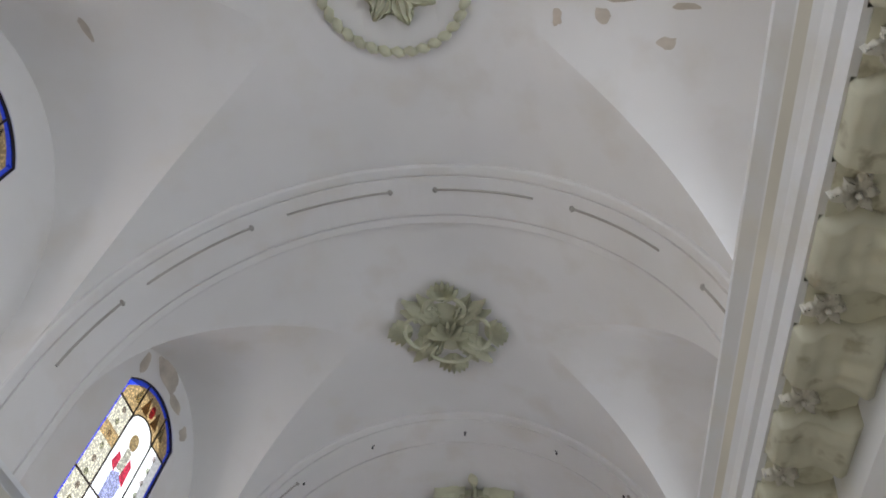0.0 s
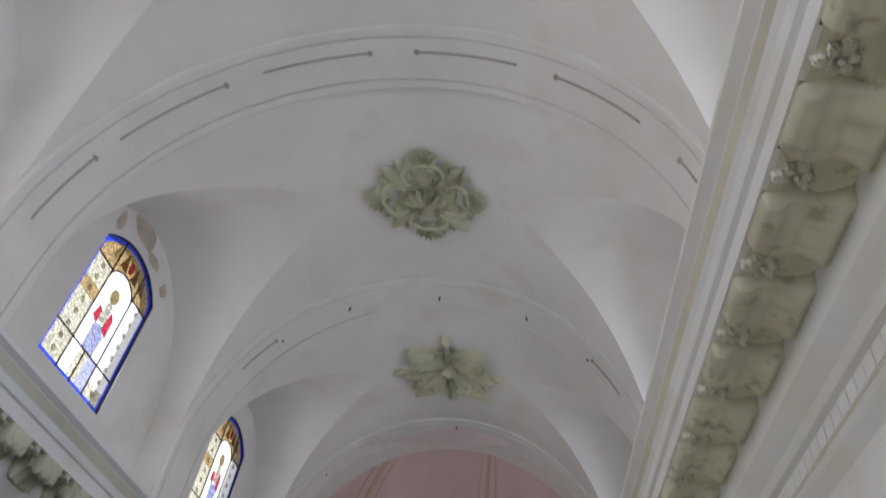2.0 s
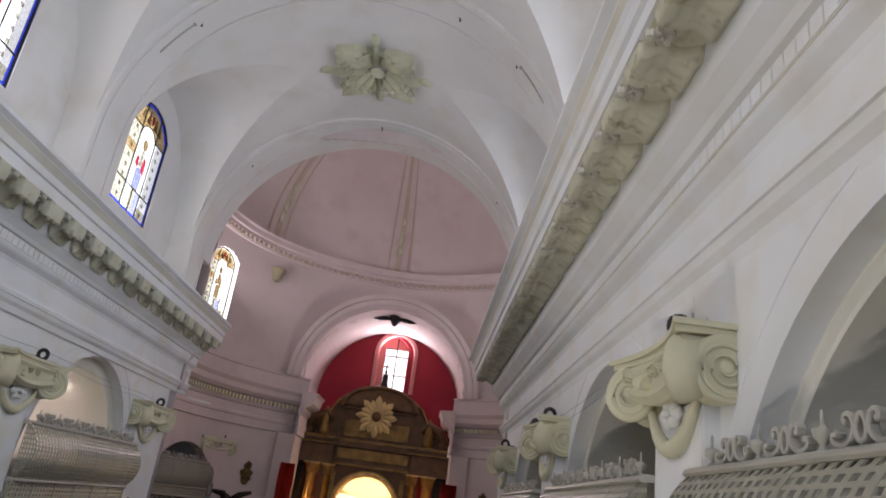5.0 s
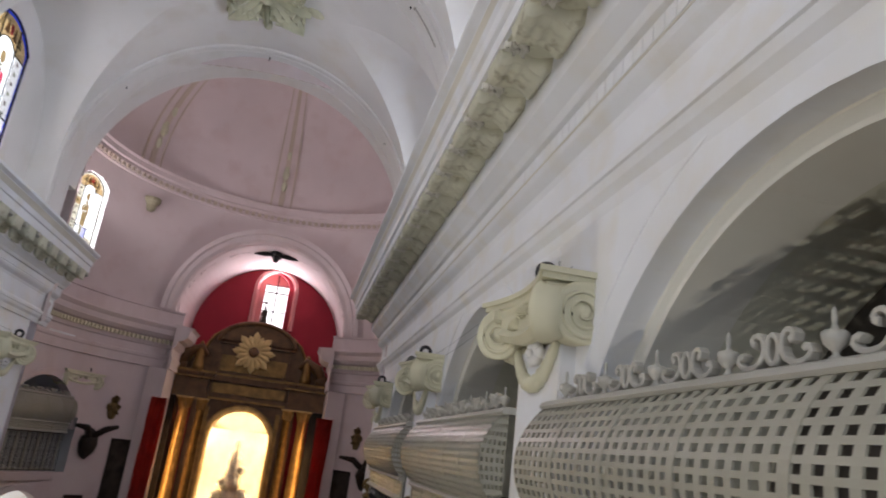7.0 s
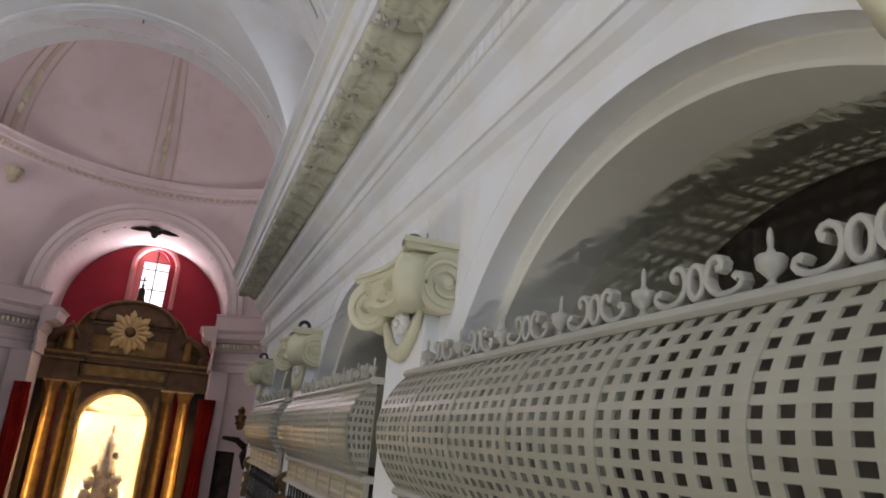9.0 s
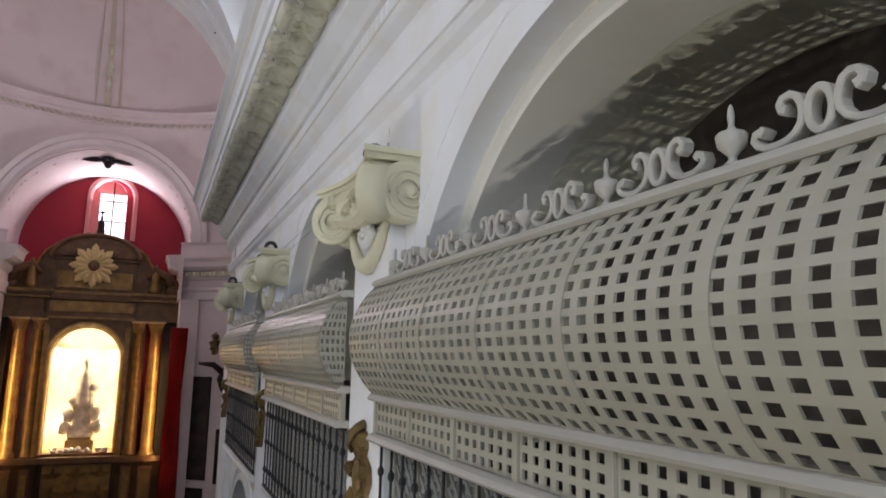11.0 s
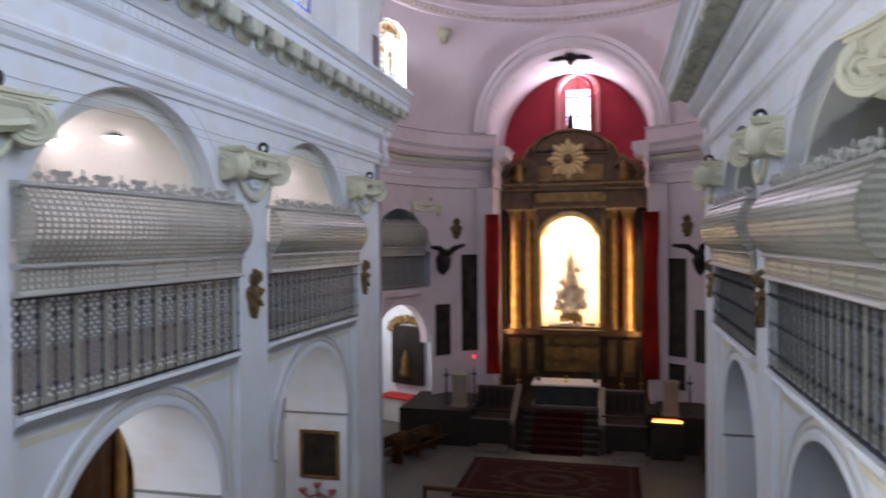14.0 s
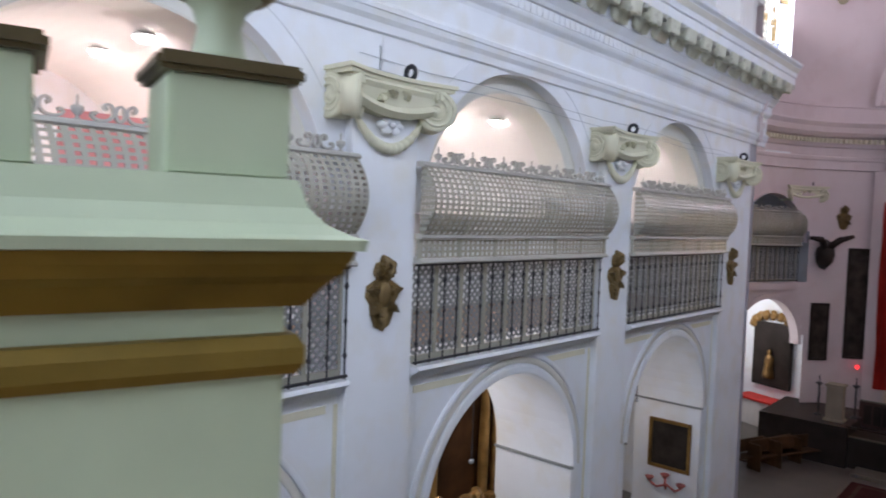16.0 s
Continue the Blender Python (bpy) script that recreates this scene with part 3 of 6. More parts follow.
# ---- carved leaves ----
def leaf(bm, m, length, width, lobes=5, depth=0.12, curl=0.25, thick=0.03):
    """An acanthus-like leaf along +x, rising to +z, with lobed edges and ribs."""
    nu, nv = 12, 8
    top, low = [], []
    for i in range(nu + 1):
        t = i / nu
        w = width * (math.sin(math.pi * min(1, t * 0.86 + 0.12)) ** 0.7) * (0.66 + 0.34 * abs(math.cos(math.pi * lobes * t)))
        rt, rl = [], []
        for j in range(nv + 1):
            v = 2 * j / nv - 1
            z = depth * math.sin(math.pi * t * 0.8) * (1 - 0.5 * v * v) + 0.25 * depth * math.cos(4 * math.pi * v) + curl * depth * t * t
            p = Vector((t * length - 0.10 * length * v * v * t, v * w * 0.5, z))
            rt.append(bm.verts.new(m @ (p + Vector((0, 0, thick)))))
            rl.append(bm.verts.new(m @ Vector((p.x, p.y, -0.02))))
        top.append(rt)
        low.append(rl)
    for i in range(nu):
        for j in range(nv):
            bm.faces.new((top[i][j], top[i + 1][j], top[i + 1][j + 1], top[i][j + 1]))
        bm.faces.new((top[i][0], low[i][0], low[i + 1][0], top[i + 1][0]))
        bm.faces.new((top[i][nv], top[i + 1][nv], low[i + 1][nv], low[i][nv]))
    for j in range(nv):
        bm.faces.new((top[nu][j], low[nu][j], low[nu][j + 1], top[nu][j + 1]))
        bm.faces.new((top[0][j], top[0][j + 1], low[0][j + 1], low[0][j]))
    return bm


def ceiling_boss(y, kind, size=1.0):
    """A carved stucco boss hanging from the crown of the vault."""
    z = VZ + VR + 0.02
    ob = empty("ceiling_boss", (MID, y, z))
    down = Matrix.Rotation(radians(180), 4, "X")
    if kind == "ring":
        bm = bmesh.new()
        for k in range(34):
            a = 2 * math.pi * k / 34
            blob(bm, (1.12 * math.cos(a), 1.12 * math.sin(a), -0.06), (0.14, 0.085, 0.085), k, 0.1, 1, Matrix.Rotation(a + math.pi / 2 + 0.35, 3, "Z"))
        part("rope_ring", bm, ornament_stucco, ob, "twisted rope ring", smooth=True)
        n = 8
        for k in range(n):
            bm = bmesh.new()
            leaf(bm, down @ Matrix.Rotation(2 * math.pi * k / n + 0.2, 4, "Z") @ Matrix.Translation((0.1, 0, 0.04)), 0.62, 0.52, 2, 0.13, curl=-0.6)
            part("leaf", bm, ornament_stucco, ob)
        bm = bmesh.new()
        blob(bm, (0, 0, -0.16), (0.24, 0.24, 0.14), 3, 0.35)
        part("bud", bm, ornament_stucco, ob)
    elif kind == "shell":
        for k in range(4):
            a = k * math.pi / 2
            bm = bmesh.new()
            m = down @ Matrix.Rotation(a, 4, "Z")
            # cartouche with a rolled rim, open towards the centre, and a scallop beyond it
            pts = [m @ Vector((0.58 + 0.27 * math.cos(b), 0.40 * math.sin(b), 0.165 - 0.03 * math.cos(b))) for b in [radians(-140 + 14 * j) for j in range(21)]]
            tube(pts, 0.046, 7, bm, [0.5] + [1.0] * 19 + [0.5])
            part("shell_rim", bm, ornament_stucco, ob, smooth=True)
            for w in range(-3, 4):
                lobe = leaf(bmesh.new(), m @ Matrix.Translation((0.74, 0, 0.05)) @ Matrix.Rotation(w * 0.30, 4, "Z"), 0.44 - 0.02 * abs(w), 0.15, 1, 0.10)
                part("shell_lobe", lobe, ornament_stucco, ob)
            bm = bmesh.new()
            m2 = down @ Matrix.Rotation(a + math.pi / 4, 4, "Z")
            for w in (-0.3, 0, 0.3):
                leaf(bm, m2 @ Matrix.Translation((0.26, 0, 0.02 + 0.05 * (w == 0))) @ Matrix.Rotation(w * 1.15, 4, "Z"), 0.88 - 0.35 * abs(w), 0.34, 5, 0.15, curl=-0.5)
            part("leaf", bm, ornament_stucco, ob)
        bm = bmesh.new()
        for w in range(-3, 4):
            leaf(bm, down @ Matrix.Translation((0.0, -0.16, 0.14)) @ Matrix.Rotation(w * 0.42 + math.pi / 2, 4, "Z"), 0.42, 0.12, 1, 0.10)
        part("palmette", bm, ornament_stucco, ob)
        part("ground", blob(bmesh.new(), (0, 0, -0.02), (0.62, 0.62, 0.05), 7, 0.3), ornament_stucco, ob)
    else:
        for k in range(8):
            bm = bmesh.new()
            m = down @ Matrix.Rotation(k * math.pi / 4 + math.pi / 8 * 0, 4, "Z")
            ln, wd = (0.85, 0.15) if k % 2 == 0 else (1.05, 1.0)
            leaf(bm, m @ Matrix.Translation((0.2, 0, 0.02)), ln, wd, 5, 0.2)
            if k % 2 == 0:
                part("bud", blob(bmesh.new(), m @ Vector((1.14, 0, 0.06)), (0.2 if k % 4 == 0 else 0.11, 0.13 if k % 4 == 0 else 0.22, 0.08), k, 0.35), ornament_stucco, ob)
            part("leaf", bm, ornament_stucco, ob)
        bm = bmesh.new()
        blob(bm, (0, 0, -0.14), (0.17, 0.17, 0.10), 5, 0.5)
        part("bud", bm, ornament_stucco, ob)
    # follow the curve of the vault
    for o in ob.children:
        for v in o.data.vertices:
            v.co.z -= VR - math.sqrt(VR * VR - (v.co.x * size) ** 2)
    ob.scale = (size, size, 1.0)
    tagged(ob, "greenish-cream carved stucco leaf boss on the white vault" if kind != "ring" else "round stucco rosette with rope ring on the vault", "ceiling ornament", "ceiling bosses")
    return ob


ceiling_boss(BAYS[1] - 0.52, "ring", 0.95)
ceiling_boss(BAYS[2], "shell")
ceiling_boss(BAYS[3], "star", 1.08)

# lamp holders left over on the vault
for x, y in ((MID, 12.2), (MID - 2.0, 12.15), (MID + 2.0, 12.15), (MID, 18.1), (MID - 3.3, 12.15), (MID + 3.3, 12.15), (MID + 3.6, 18.2), (MID - 3.5, 18.2)):
    u = abs(x - MID)
    z = VZ + math.sqrt(VR * VR - u * u) - 0.05
    ob = part("lamp_holder", lathe([(0.035, 0), (0.035, -0.02), (0.015, -0.03), (0.015, -0.07), (0.025, -0.08), (0.015, -0.11)], 10, at=(x, y, z)), iron)
    tagged(ob, "small dark empty lamp holder on the vault", "lamp holder", "vault lamp holders")

# ends of the shallow slots on the first arches
slot_dark = mat("old_lamp_slot", (0.42, 0.40, 0.37), 0.9, vary=0.2)
for py, degs in ((6.0, ((12, 24), (36, 57), (66, 88), (98, 121), (129, 153), (159, 176))), (12.15, ((28, 40), (140, 152)))):
    for a0, a1 in degs:
        pts = []
        for k in range(9):
            a = radians(a0 + (a1 - a0) * k / 8)
            pts.append((MID + (VR - 0.074) * math.cos(a), py - 0.12, VZ + (VR - 0.074) * math.sin(a)))
        bm = tube(pts, 0.022, 6)
        hook = pts[-1] if a0 < 90 else pts[0]
        blob(bm, Vector(hook), (0.05, 0.07, 0.03), 2, 0.3, 1)
        tagged(part("cable", bm, slot_dark), "old grey cable with a worn end along the arch", "cable", "vault cables")


# ---- stained glass ----
gl_blue = glass_mat("blue_glass", (0.02, 0.06, 0.62), 0.2)
gl_white = glass_mat("milky_glass", (0.92, 0.95, 0.98), 0.25)
gl_pale = glass_mat("pale_patterned_glass", (0.62, 0.60, 0.50), 0.5)
gl_amber = glass_mat("amber_glass", (0.50, 0.36, 0.18), 0.6)
gl_red = glass_mat("red_glass", (0.65, 0.05, 0.10))
gl_lilac = glass_mat("lilac_glass", (0.42, 0.45, 0.75))
gl_brown = glass_mat("brown_glass", (0.25, 0.14, 0.05))
gl_green = glass_mat("green_glass", (0.35, 0.5, 0.2))
gl_soft = glass_mat("soft_green_glass", (0.60, 0.62, 0.50))
gl_dusk = glass_mat("dusky_pink_glass", (0.62, 0.54, 0.52))


def pane(name, pts, material, parent, x=0.0):
    """A flat piece of glass in the window's plane; pts are (y, z)."""
    bm = bmesh.new()
    a = [bm.verts.new((x - 0.004, y, z)) for y, z in pts]
    bm.faces.new(a)
    ob = part(name, bm, material, parent)
    ob.visible_shadow = False
    return ob


def stained_window(loc, rz, half, low, shoulder, rise, seed, blue=True):
    """A segment-headed stained window in the yz plane."""
    rnd = random.Random(seed)
    ob = empty("stained_window", loc, rz)
    r = (half ** 2 + rise ** 2) / (2 * rise)

    def top(y, k=1.0):
        return shoulder - low + rise - r + math.sqrt(max(0, r * r - y * y)) - (1 - k)

    b = 0.09 * half / 1.0
    h = shoulder - low
    edge = gl_blue if blue else gl_pale
    ys = [-half + 2 * half * k / 12 for k in range(13)]
    pane("border_pane", [(-half, 0), (-half + b, 0), (-half + b, h - 0.02), (-half, h)], edge, ob)
    pane("border_pane", [(half - b, 0), (half, 0), (half, h), (half - b, h - 0.02)], edge, ob)
    pane("border_pane", [(-half + b, 0), (half - b, 0), (half - b, b), (-half + b, b)], gl_blue if blue else gl_brown, ob)
    pane("border_pane", [(y, top(y)) for y in ys] + [(y * (1 - b / half), top(y) - b) for y in ys[::-1]], edge, ob)
    # side borders of small patterned pieces
    inner = half - b
    q = 0.42 * half
    n = 8
    zt = h - 0.30 * half
    for sgn in (-1, 1):
        for k in range(n):
            z0, z1 = b + (zt - b) * k / n, b + (zt - b) * (k + 1) / n
            ya, yb = sorted((sgn * inner, sgn * q))
            mcol = (gl_white if sgn < 0 and k > 1 else gl_pale) if k % 2 == 0 else (gl_white if sgn < 0 else gl_amber if k == 5 else gl_pale)
            pane("border_pane", [(ya, z0), (yb, z0), (yb, z1), (ya, z1)], mcol, ob)
            yc, zc, rr = (ya + yb) / 2, (z0 + z1) / 2, 0.06
            pane("flower_pane", [(yc + rr * math.cos(a), zc + rr * math.sin(a)) for a in [2 * math.pi * j / 10 for j in range(10)]], gl_soft if (k + seed) % 2 else gl_dusk, ob, -0.006)
    # bottom panels
    for k in range(3):
        y0, y1 = -q + 2 * q * k / 3, -q + 2 * q * (k + 1) / 3
        pane("scene_pane", [(y0, b), (y1, b), (y1, 0.62), (y0, 0.62)], (gl_lilac, gl_pale, gl_white)[k], ob)
    # pale ground with an arched head
    zq = zt - 0.15
    arc = [(q * math.cos(radians(a)), zq + 0.32 * math.sin(radians(a))) for a in range(0, 181, 15)]
    pane("scene_pane", [(-q, 0.62), (q, 0.62), *arc], gl_white, ob)
    # robed shape in plain pieces
    for col, pts in ((gl_lilac, [(-0.2, 0.66), (0.16, 0.66), (0.18, 1.15), (-0.02, 1.25), (-0.22, 1.1)]), (gl_red, [(-0.26, 1.1), (-0.06, 1.2), (-0.1, 1.6), (-0.24, 1.5)]), (gl_red, [(0.12, 1.15), (0.3, 1.25), (0.24, 1.5), (0.12, 1.45)]), (gl_pale, [(-0.08, 1.25), (0.12, 1.25), (0.1, 1.68), (-0.08, 1.68)]), (gl_amber, [(0.02 + 0.14 * math.cos(a), 1.84 + 0.16 * math.sin(a)) for a in [2 * math.pi * j / 12 for j in range(12)]])):
        kk = (zq) / 2.0
        pane("figure_pane", [(y * half, z * kk) for y, z in pts], col if blue else gl_amber, ob, -0.008)
    # head of amber fans
    ring = [(y * (1 - b / half), top(y) - b) for y in ys]
    pane("head_pane", [(-inner, zt), (-q, zt), (-q, zq), *arc[::-1][1:-1], (q, zq), (q, zt), (inner, zt), *ring[::-1]], gl_amber, ob)
    for yy, w in ((-0.5, gl_pale), (-0.2, gl_brown), (0.2, gl_brown), (0.5, gl_pale)):
        yc = yy * half
        pane("head_pane", [(yc - 0.13, zt + 0.2), (yc + 0.13, zt + 0.2), (yc, top(yc) - b - 0.05)], w, ob, -0.006)
    pane("head_pane", [(0.09 * math.cos(a), zt + 0.38 + 0.13 * math.sin(a)) for a in [2 * math.pi * j / 12 for j in range(12)]], gl_red, ob, -0.008)
    # leads and saddle bars
    bars = [[(-q, 0), (-q, top(q) - 0.02)], [(q, 0), (q, top(q) - 0.02)], [(-half, 0.62), (half, 0.62)], [(-half, zt), (-q, zt)], [(q, zt), (half, zt)], arc, [(0, 0), (0, 0.62)]]
    for line in bars:
        part("lead_bar", tube([(-0.012, y, z) for y, z in line], 0.017, 5), black_wood, ob)
    fr = [(-half, 0), *[(y, top(y)) for y in ys], (half, 0), (-half, 0)]
    part("window_frame", tube([(-0.01, y, z) for y, z in fr], 0.028, 6), black_wood, ob)
    # panes read from inside: turn so that -x is inside
    tagged(ob, "stained glass window with blue border and amber head" if blue else "round-headed window of amber and white stained glass", "stained glass", "stained windows")
    return ob


for s, face in SIDES:
    for yc in BAYS[1:]:
        stained_window((face + s * 0.56, yc - 0.15, WIN_LOW), 0 if s > 0 else 180, WIN_HALF, WIN_LOW, WIN_SHOULDER, WIN_RISE, int(yc))
for deg in (162.0, 18.0):
    a = radians(deg)
    p = ring_point(a, cr + 0.12, 14.6)
    stained_window(p, deg, 0.85, 14.6, 17.0, 0.4, int(deg), blue=False)

# bright overcast sky outside the windows
sky_glow = glow_mat("bright_sky", (0.93, 0.97, 1.0), 2.4)
for s, face in SIDES:
    tagged(part("backdrop", boxes((face + s * 2.0, face + s * 2.05, BACK, 19.0, 12.9, 18.0)), sky_glow), kind="structure", label="bright pale sky outside the clerestory windows", category="sky")
for deg in (162.0, 18.0):
    bm = boxes((cr + 0.6, cr + 0.65, -4.0, 4.0, 13.5, 19.0))
    bmesh.ops.transform(bm, matrix=Matrix.Translation((cx, cy, 0)) @ Matrix.Rotation(radians(deg), 4, "Z"), verts=bm.verts)
    tagged(part("backdrop", bm, sky_glow), kind="structure", label="bright pale sky outside the crossing windows", category="sky")
tagged(part("backdrop", boxes((-1.5, 2.5, 37.8, 37.85, 13, 17.2)), glow_mat("bright_sky_apse", (0.95, 0.97, 1.0), 3.2)), kind="structure", label="bright pale sky outside the apse window", category="sky")

# plaster loss over the first window
patch = mat("bare_render_patch", (0.56, 0.50, 0.43), 0.95, vary=0.25, scale=8, bump=0.5)
bm = bmesh.new()
fx = SIDES[0][1] - 0.495
for k, (y, z, ry, rz2) in enumerate(((8.75, 16.98, 0.46, 0.2), (8.0, 16.62, 0.12, 0.2), (9.3, 16.80, 0.3, 0.1), (9.95, 16.62, 0.14, 0.12))):
    pts = []
    for j in range(18):
        a = 2 * math.pi * j / 18
        kx = 1 + 0.45 * noise.noise(Vector((math.cos(a) * 1.4, math.sin(a) * 1.4, k * 5)))
        pts.append(bm.verts.new((fx + 0.004, y + ry * kx * math.cos(a), z + rz2 * kx * math.sin(a))))
    bm.faces.new(pts)
part("plaster_patch", bm, patch, bpy.data.objects["wall_left"])


# ---- capitals ----
def spiral(bm, m, r0, turns=2.4, w=0.016):
    pts, tp = [], []
    for k in range(41):
        t = k / 40
        a = -t * turns * 2 * math.pi
        r = r0 * (1 - 0.86 * t)
        pts.append(m @ Vector((r * math.cos(a), r * math.sin(a), 0)))
        tp.append(1 - 0.5 * t)
    tube(pts, w, 5, bm, tp)


def make_capital():
    """A stucco Ionic pilaster capital: faces -x, top at z = 0, centred on y = 0."""
    ob = empty("pilaster_capital")
    bm = bmesh.new()
    # thin abacus with hollowed front
    n = 16
    for z0, z1, d in ((-0.05, 0.0, 0.0), (-0.10, -0.05, 0.035)):
        rows = []
        for k in range(n + 1):
            t = 2 * k / n - 1
            rows.append((-0.40 + d + 0.16 * (1 - t * t), t * (0.93 - d)))
        poly = rows + [(0.14, 0.93 - d), (0.14, -0.93 + d)]
        lo, hi = [bm.verts.new((x, y, z0)) for x, y in poly], [bm.verts.new((x, y, z1)) for x, y in poly]
        bm.faces.new(lo)
        bm.faces.new(hi)
        for k in range(len(poly)):
            j = (k + 1) % len(poly)
            bm.faces.new((lo[k], lo[j], hi[j], hi[k]))
    part("abacus", bm, cream, ob)
    # bell between the scrolls, with a sagging channel and a small relief
    bm = bmesh.new()
    n = 14
    rings = []
    for k in range(n + 1):
        t = 2 * k / n - 1
        y, x = 0.66 * t, -0.20 - 0.05 * t * t
        zl = -0.52 + 0.10 * t * t
        rings.append([bm.verts.new(p) for p in ((x, y, -0.09), (x - 0.035, y, -0.14), (x, y, -0.20), (x + 0.01, y, zl + 0.14), (x - 0.04, y, zl + 0.07), (x + 0.03, y, zl), (0.14, y, zl), (0.14, y, -0.09))])
    for p, q in zip(rings, rings[1:]):
        for j in range(7):
            bm.faces.new((p[j], p[j + 1], q[j + 1], q[j]))
    part("echinus", bm, cream, ob)
    for y, z, w in ((-0.22, -0.26, 0.5), (0.0, -0.24, 0.2), (0.2, -0.27, -0.5)):
        bm = bmesh.new()
        leaf(bm, Matrix.Translation((-0.19, y, z)) @ Matrix.Rotation(w, 4, "X") @ Matrix(((0, 0, -1, 0), (1, 0, 0, 0), (0, 1, 0, 0), (0, 0, 0, 1))), 0.18, 0.12, 2, 0.05, thick=0.015)
        part("relief_leaf", bm, cream, ob)
    for sg in (-1, 1):
        # corner scroll set at an angle
        bm = bmesh.new()
        axis = Matrix.Translation((-0.22, sg * 0.70, -0.35)) @ Matrix.Rotation(radians(sg * 42), 4, "Z") @ Matrix.Rotation(radians(-90), 4, "Y")
        lathe([(0.22, -0.16), (0.235, -0.08), (0.268, 0.0), (0.272, 0.05), (0.255, 0.072), (0.22, 0.06), (0.06, 0.045), (0.055, 0.08), (0.02, 0.085)], 30, bm, m=axis)
        spiral(bm, axis @ Matrix.Translation((0, 0, 0.062)), 0.235, 2.6, 0.021)
        part("volute", bm, cream, ob, smooth=True)
        # side scroll seen along the wall
        bm = bmesh.new()
        axis2 = Matrix.Translation((0.03, sg * 0.83, -0.35)) @ Matrix.Rotation(radians(-sg * 90), 4, "X")
        lathe([(0.25, -0.22), (0.268, 0.0), (0.272, 0.06), (0.255, 0.082), (0.22, 0.07), (0.06, 0.055), (0.05, 0.09), (0.02, 0.095)], 30, bm, m=axis2)
        spiral(bm, axis2 @ Matrix.Translation((0, 0, 0.072)), 0.235, 2.6, 0.021)
        part("volute", bm, cream, ob, smooth=True)
        # block that joins the two faces of the corner under the abacus
        bm = bmesh.new()
        box(bm, -0.33, 0.1, min(sg * 0.62, sg * 0.84), max(sg * 0.62, sg * 0.84), -0.24, -0.09, bevel=0.03)
        part("corner_block", bm, cream, ob)
    # swag of husks under the scrolls
    n = 44
    pts = [(-0.07, -0.56 + 1.12 * k / n, -0.52 - 0.38 * math.sin(math.pi * k / n) ** 0.75) for k in range(n + 1)]
    bm = tube(pts, 0.075, 9, None, [(0.5 + 0.5 * math.sin(math.pi * k / n)) * (1.0 + 0.09 * math.cos(math.pi * k / 2)) for k in range(n + 1)])
    part("swag", bm, cream, ob, smooth=True)
    bm = bmesh.new()
    for k in range(6):
        a = 2 * math.pi * k / 6
        blob(bm, (-0.08, 0.14 * math.cos(a), -0.61 + 0.07 * math.sin(a)), (0.05, 0.09, 0.06), k, 0.3)
    blob(bm, (-0.13, 0, -0.61), (0.04, 0.05, 0.04), 9, 0.2)
    part("flower", bm, plaster, ob, "white flower inside the swag", smooth=True)
    bm = tube([(-0.12 + 0.085 * math.cos(a), -0.30, 0.10 + 0.085 * math.sin(a)) for a in [2 * math.pi * k / 16 for k in range(17)]], 0.034, 7)
    tube([(-0.05, -0.30, 0.03), (0.02, -0.38, 0.05), (0.08, -0.55, 0.02)], 0.034, 6, bm)
    part("hook", bm, iron, ob, "dark iron hook", smooth=True)
    tagged(ob, "cream stucco Ionic capital with scrolls and a swag", "capital", "nave capitals")
    return ob


cap_first = make_capital()
for s, face in SIDES:
    for py in PIERS[1:]:
        m = pose(face + (0.03 if s > 0 else -0.03), py, 10.04 if s > 0 else 9.96, 0, 0, 0 if s > 0 else 180)
        if s > 0 and py == PIERS[1]:
            cap_first.matrix_basis = m
        else:
            copy_thing(cap_first, m)


# ---- modillions and dentils ----
def modillion_mesh():
    """A scrolled bracket: a deep roll at the wall, a small one at the tip, a leaf along the underside."""
    bm = bmesh.new()
    nu, nv = 22, 14
    rows = []
    for i in range(nu + 1):
        t = i / nu
        depth = 0.105 + 0.085 * math.exp(-((t - 0.14) / 0.18) ** 2) + 0.035 * math.exp(-((t - 0.86) / 0.11) ** 2)
        row = []
        for j in range(nv + 1):
            v = 2 * j / nv - 1
            rim = min(1.0, (1 - abs(v)) / 0.15) ** 0.16
            lobe = 0.016 * math.cos(3 * math.pi * v) * math.sin(math.pi * t) + 0.010 * math.cos(9 * math.pi * t) * (1 - v * v)
            z = -(depth - lobe) * rim if 0 < j < nv else 0.0
            half = 0.285 - 0.02 * t + 0.03 * math.cos(2 * math.pi * t * 1.6)
            row.append(bm.verts.new((-0.49 * t, v * half, z if i < nu else 0.0)))
        rows.append(row)
    for p, q in zip(rows, rows[1:]):
        for j in range(nv):
            bm.faces.new((p[j], p[j + 1], q[j + 1], q[j]))
    return bm


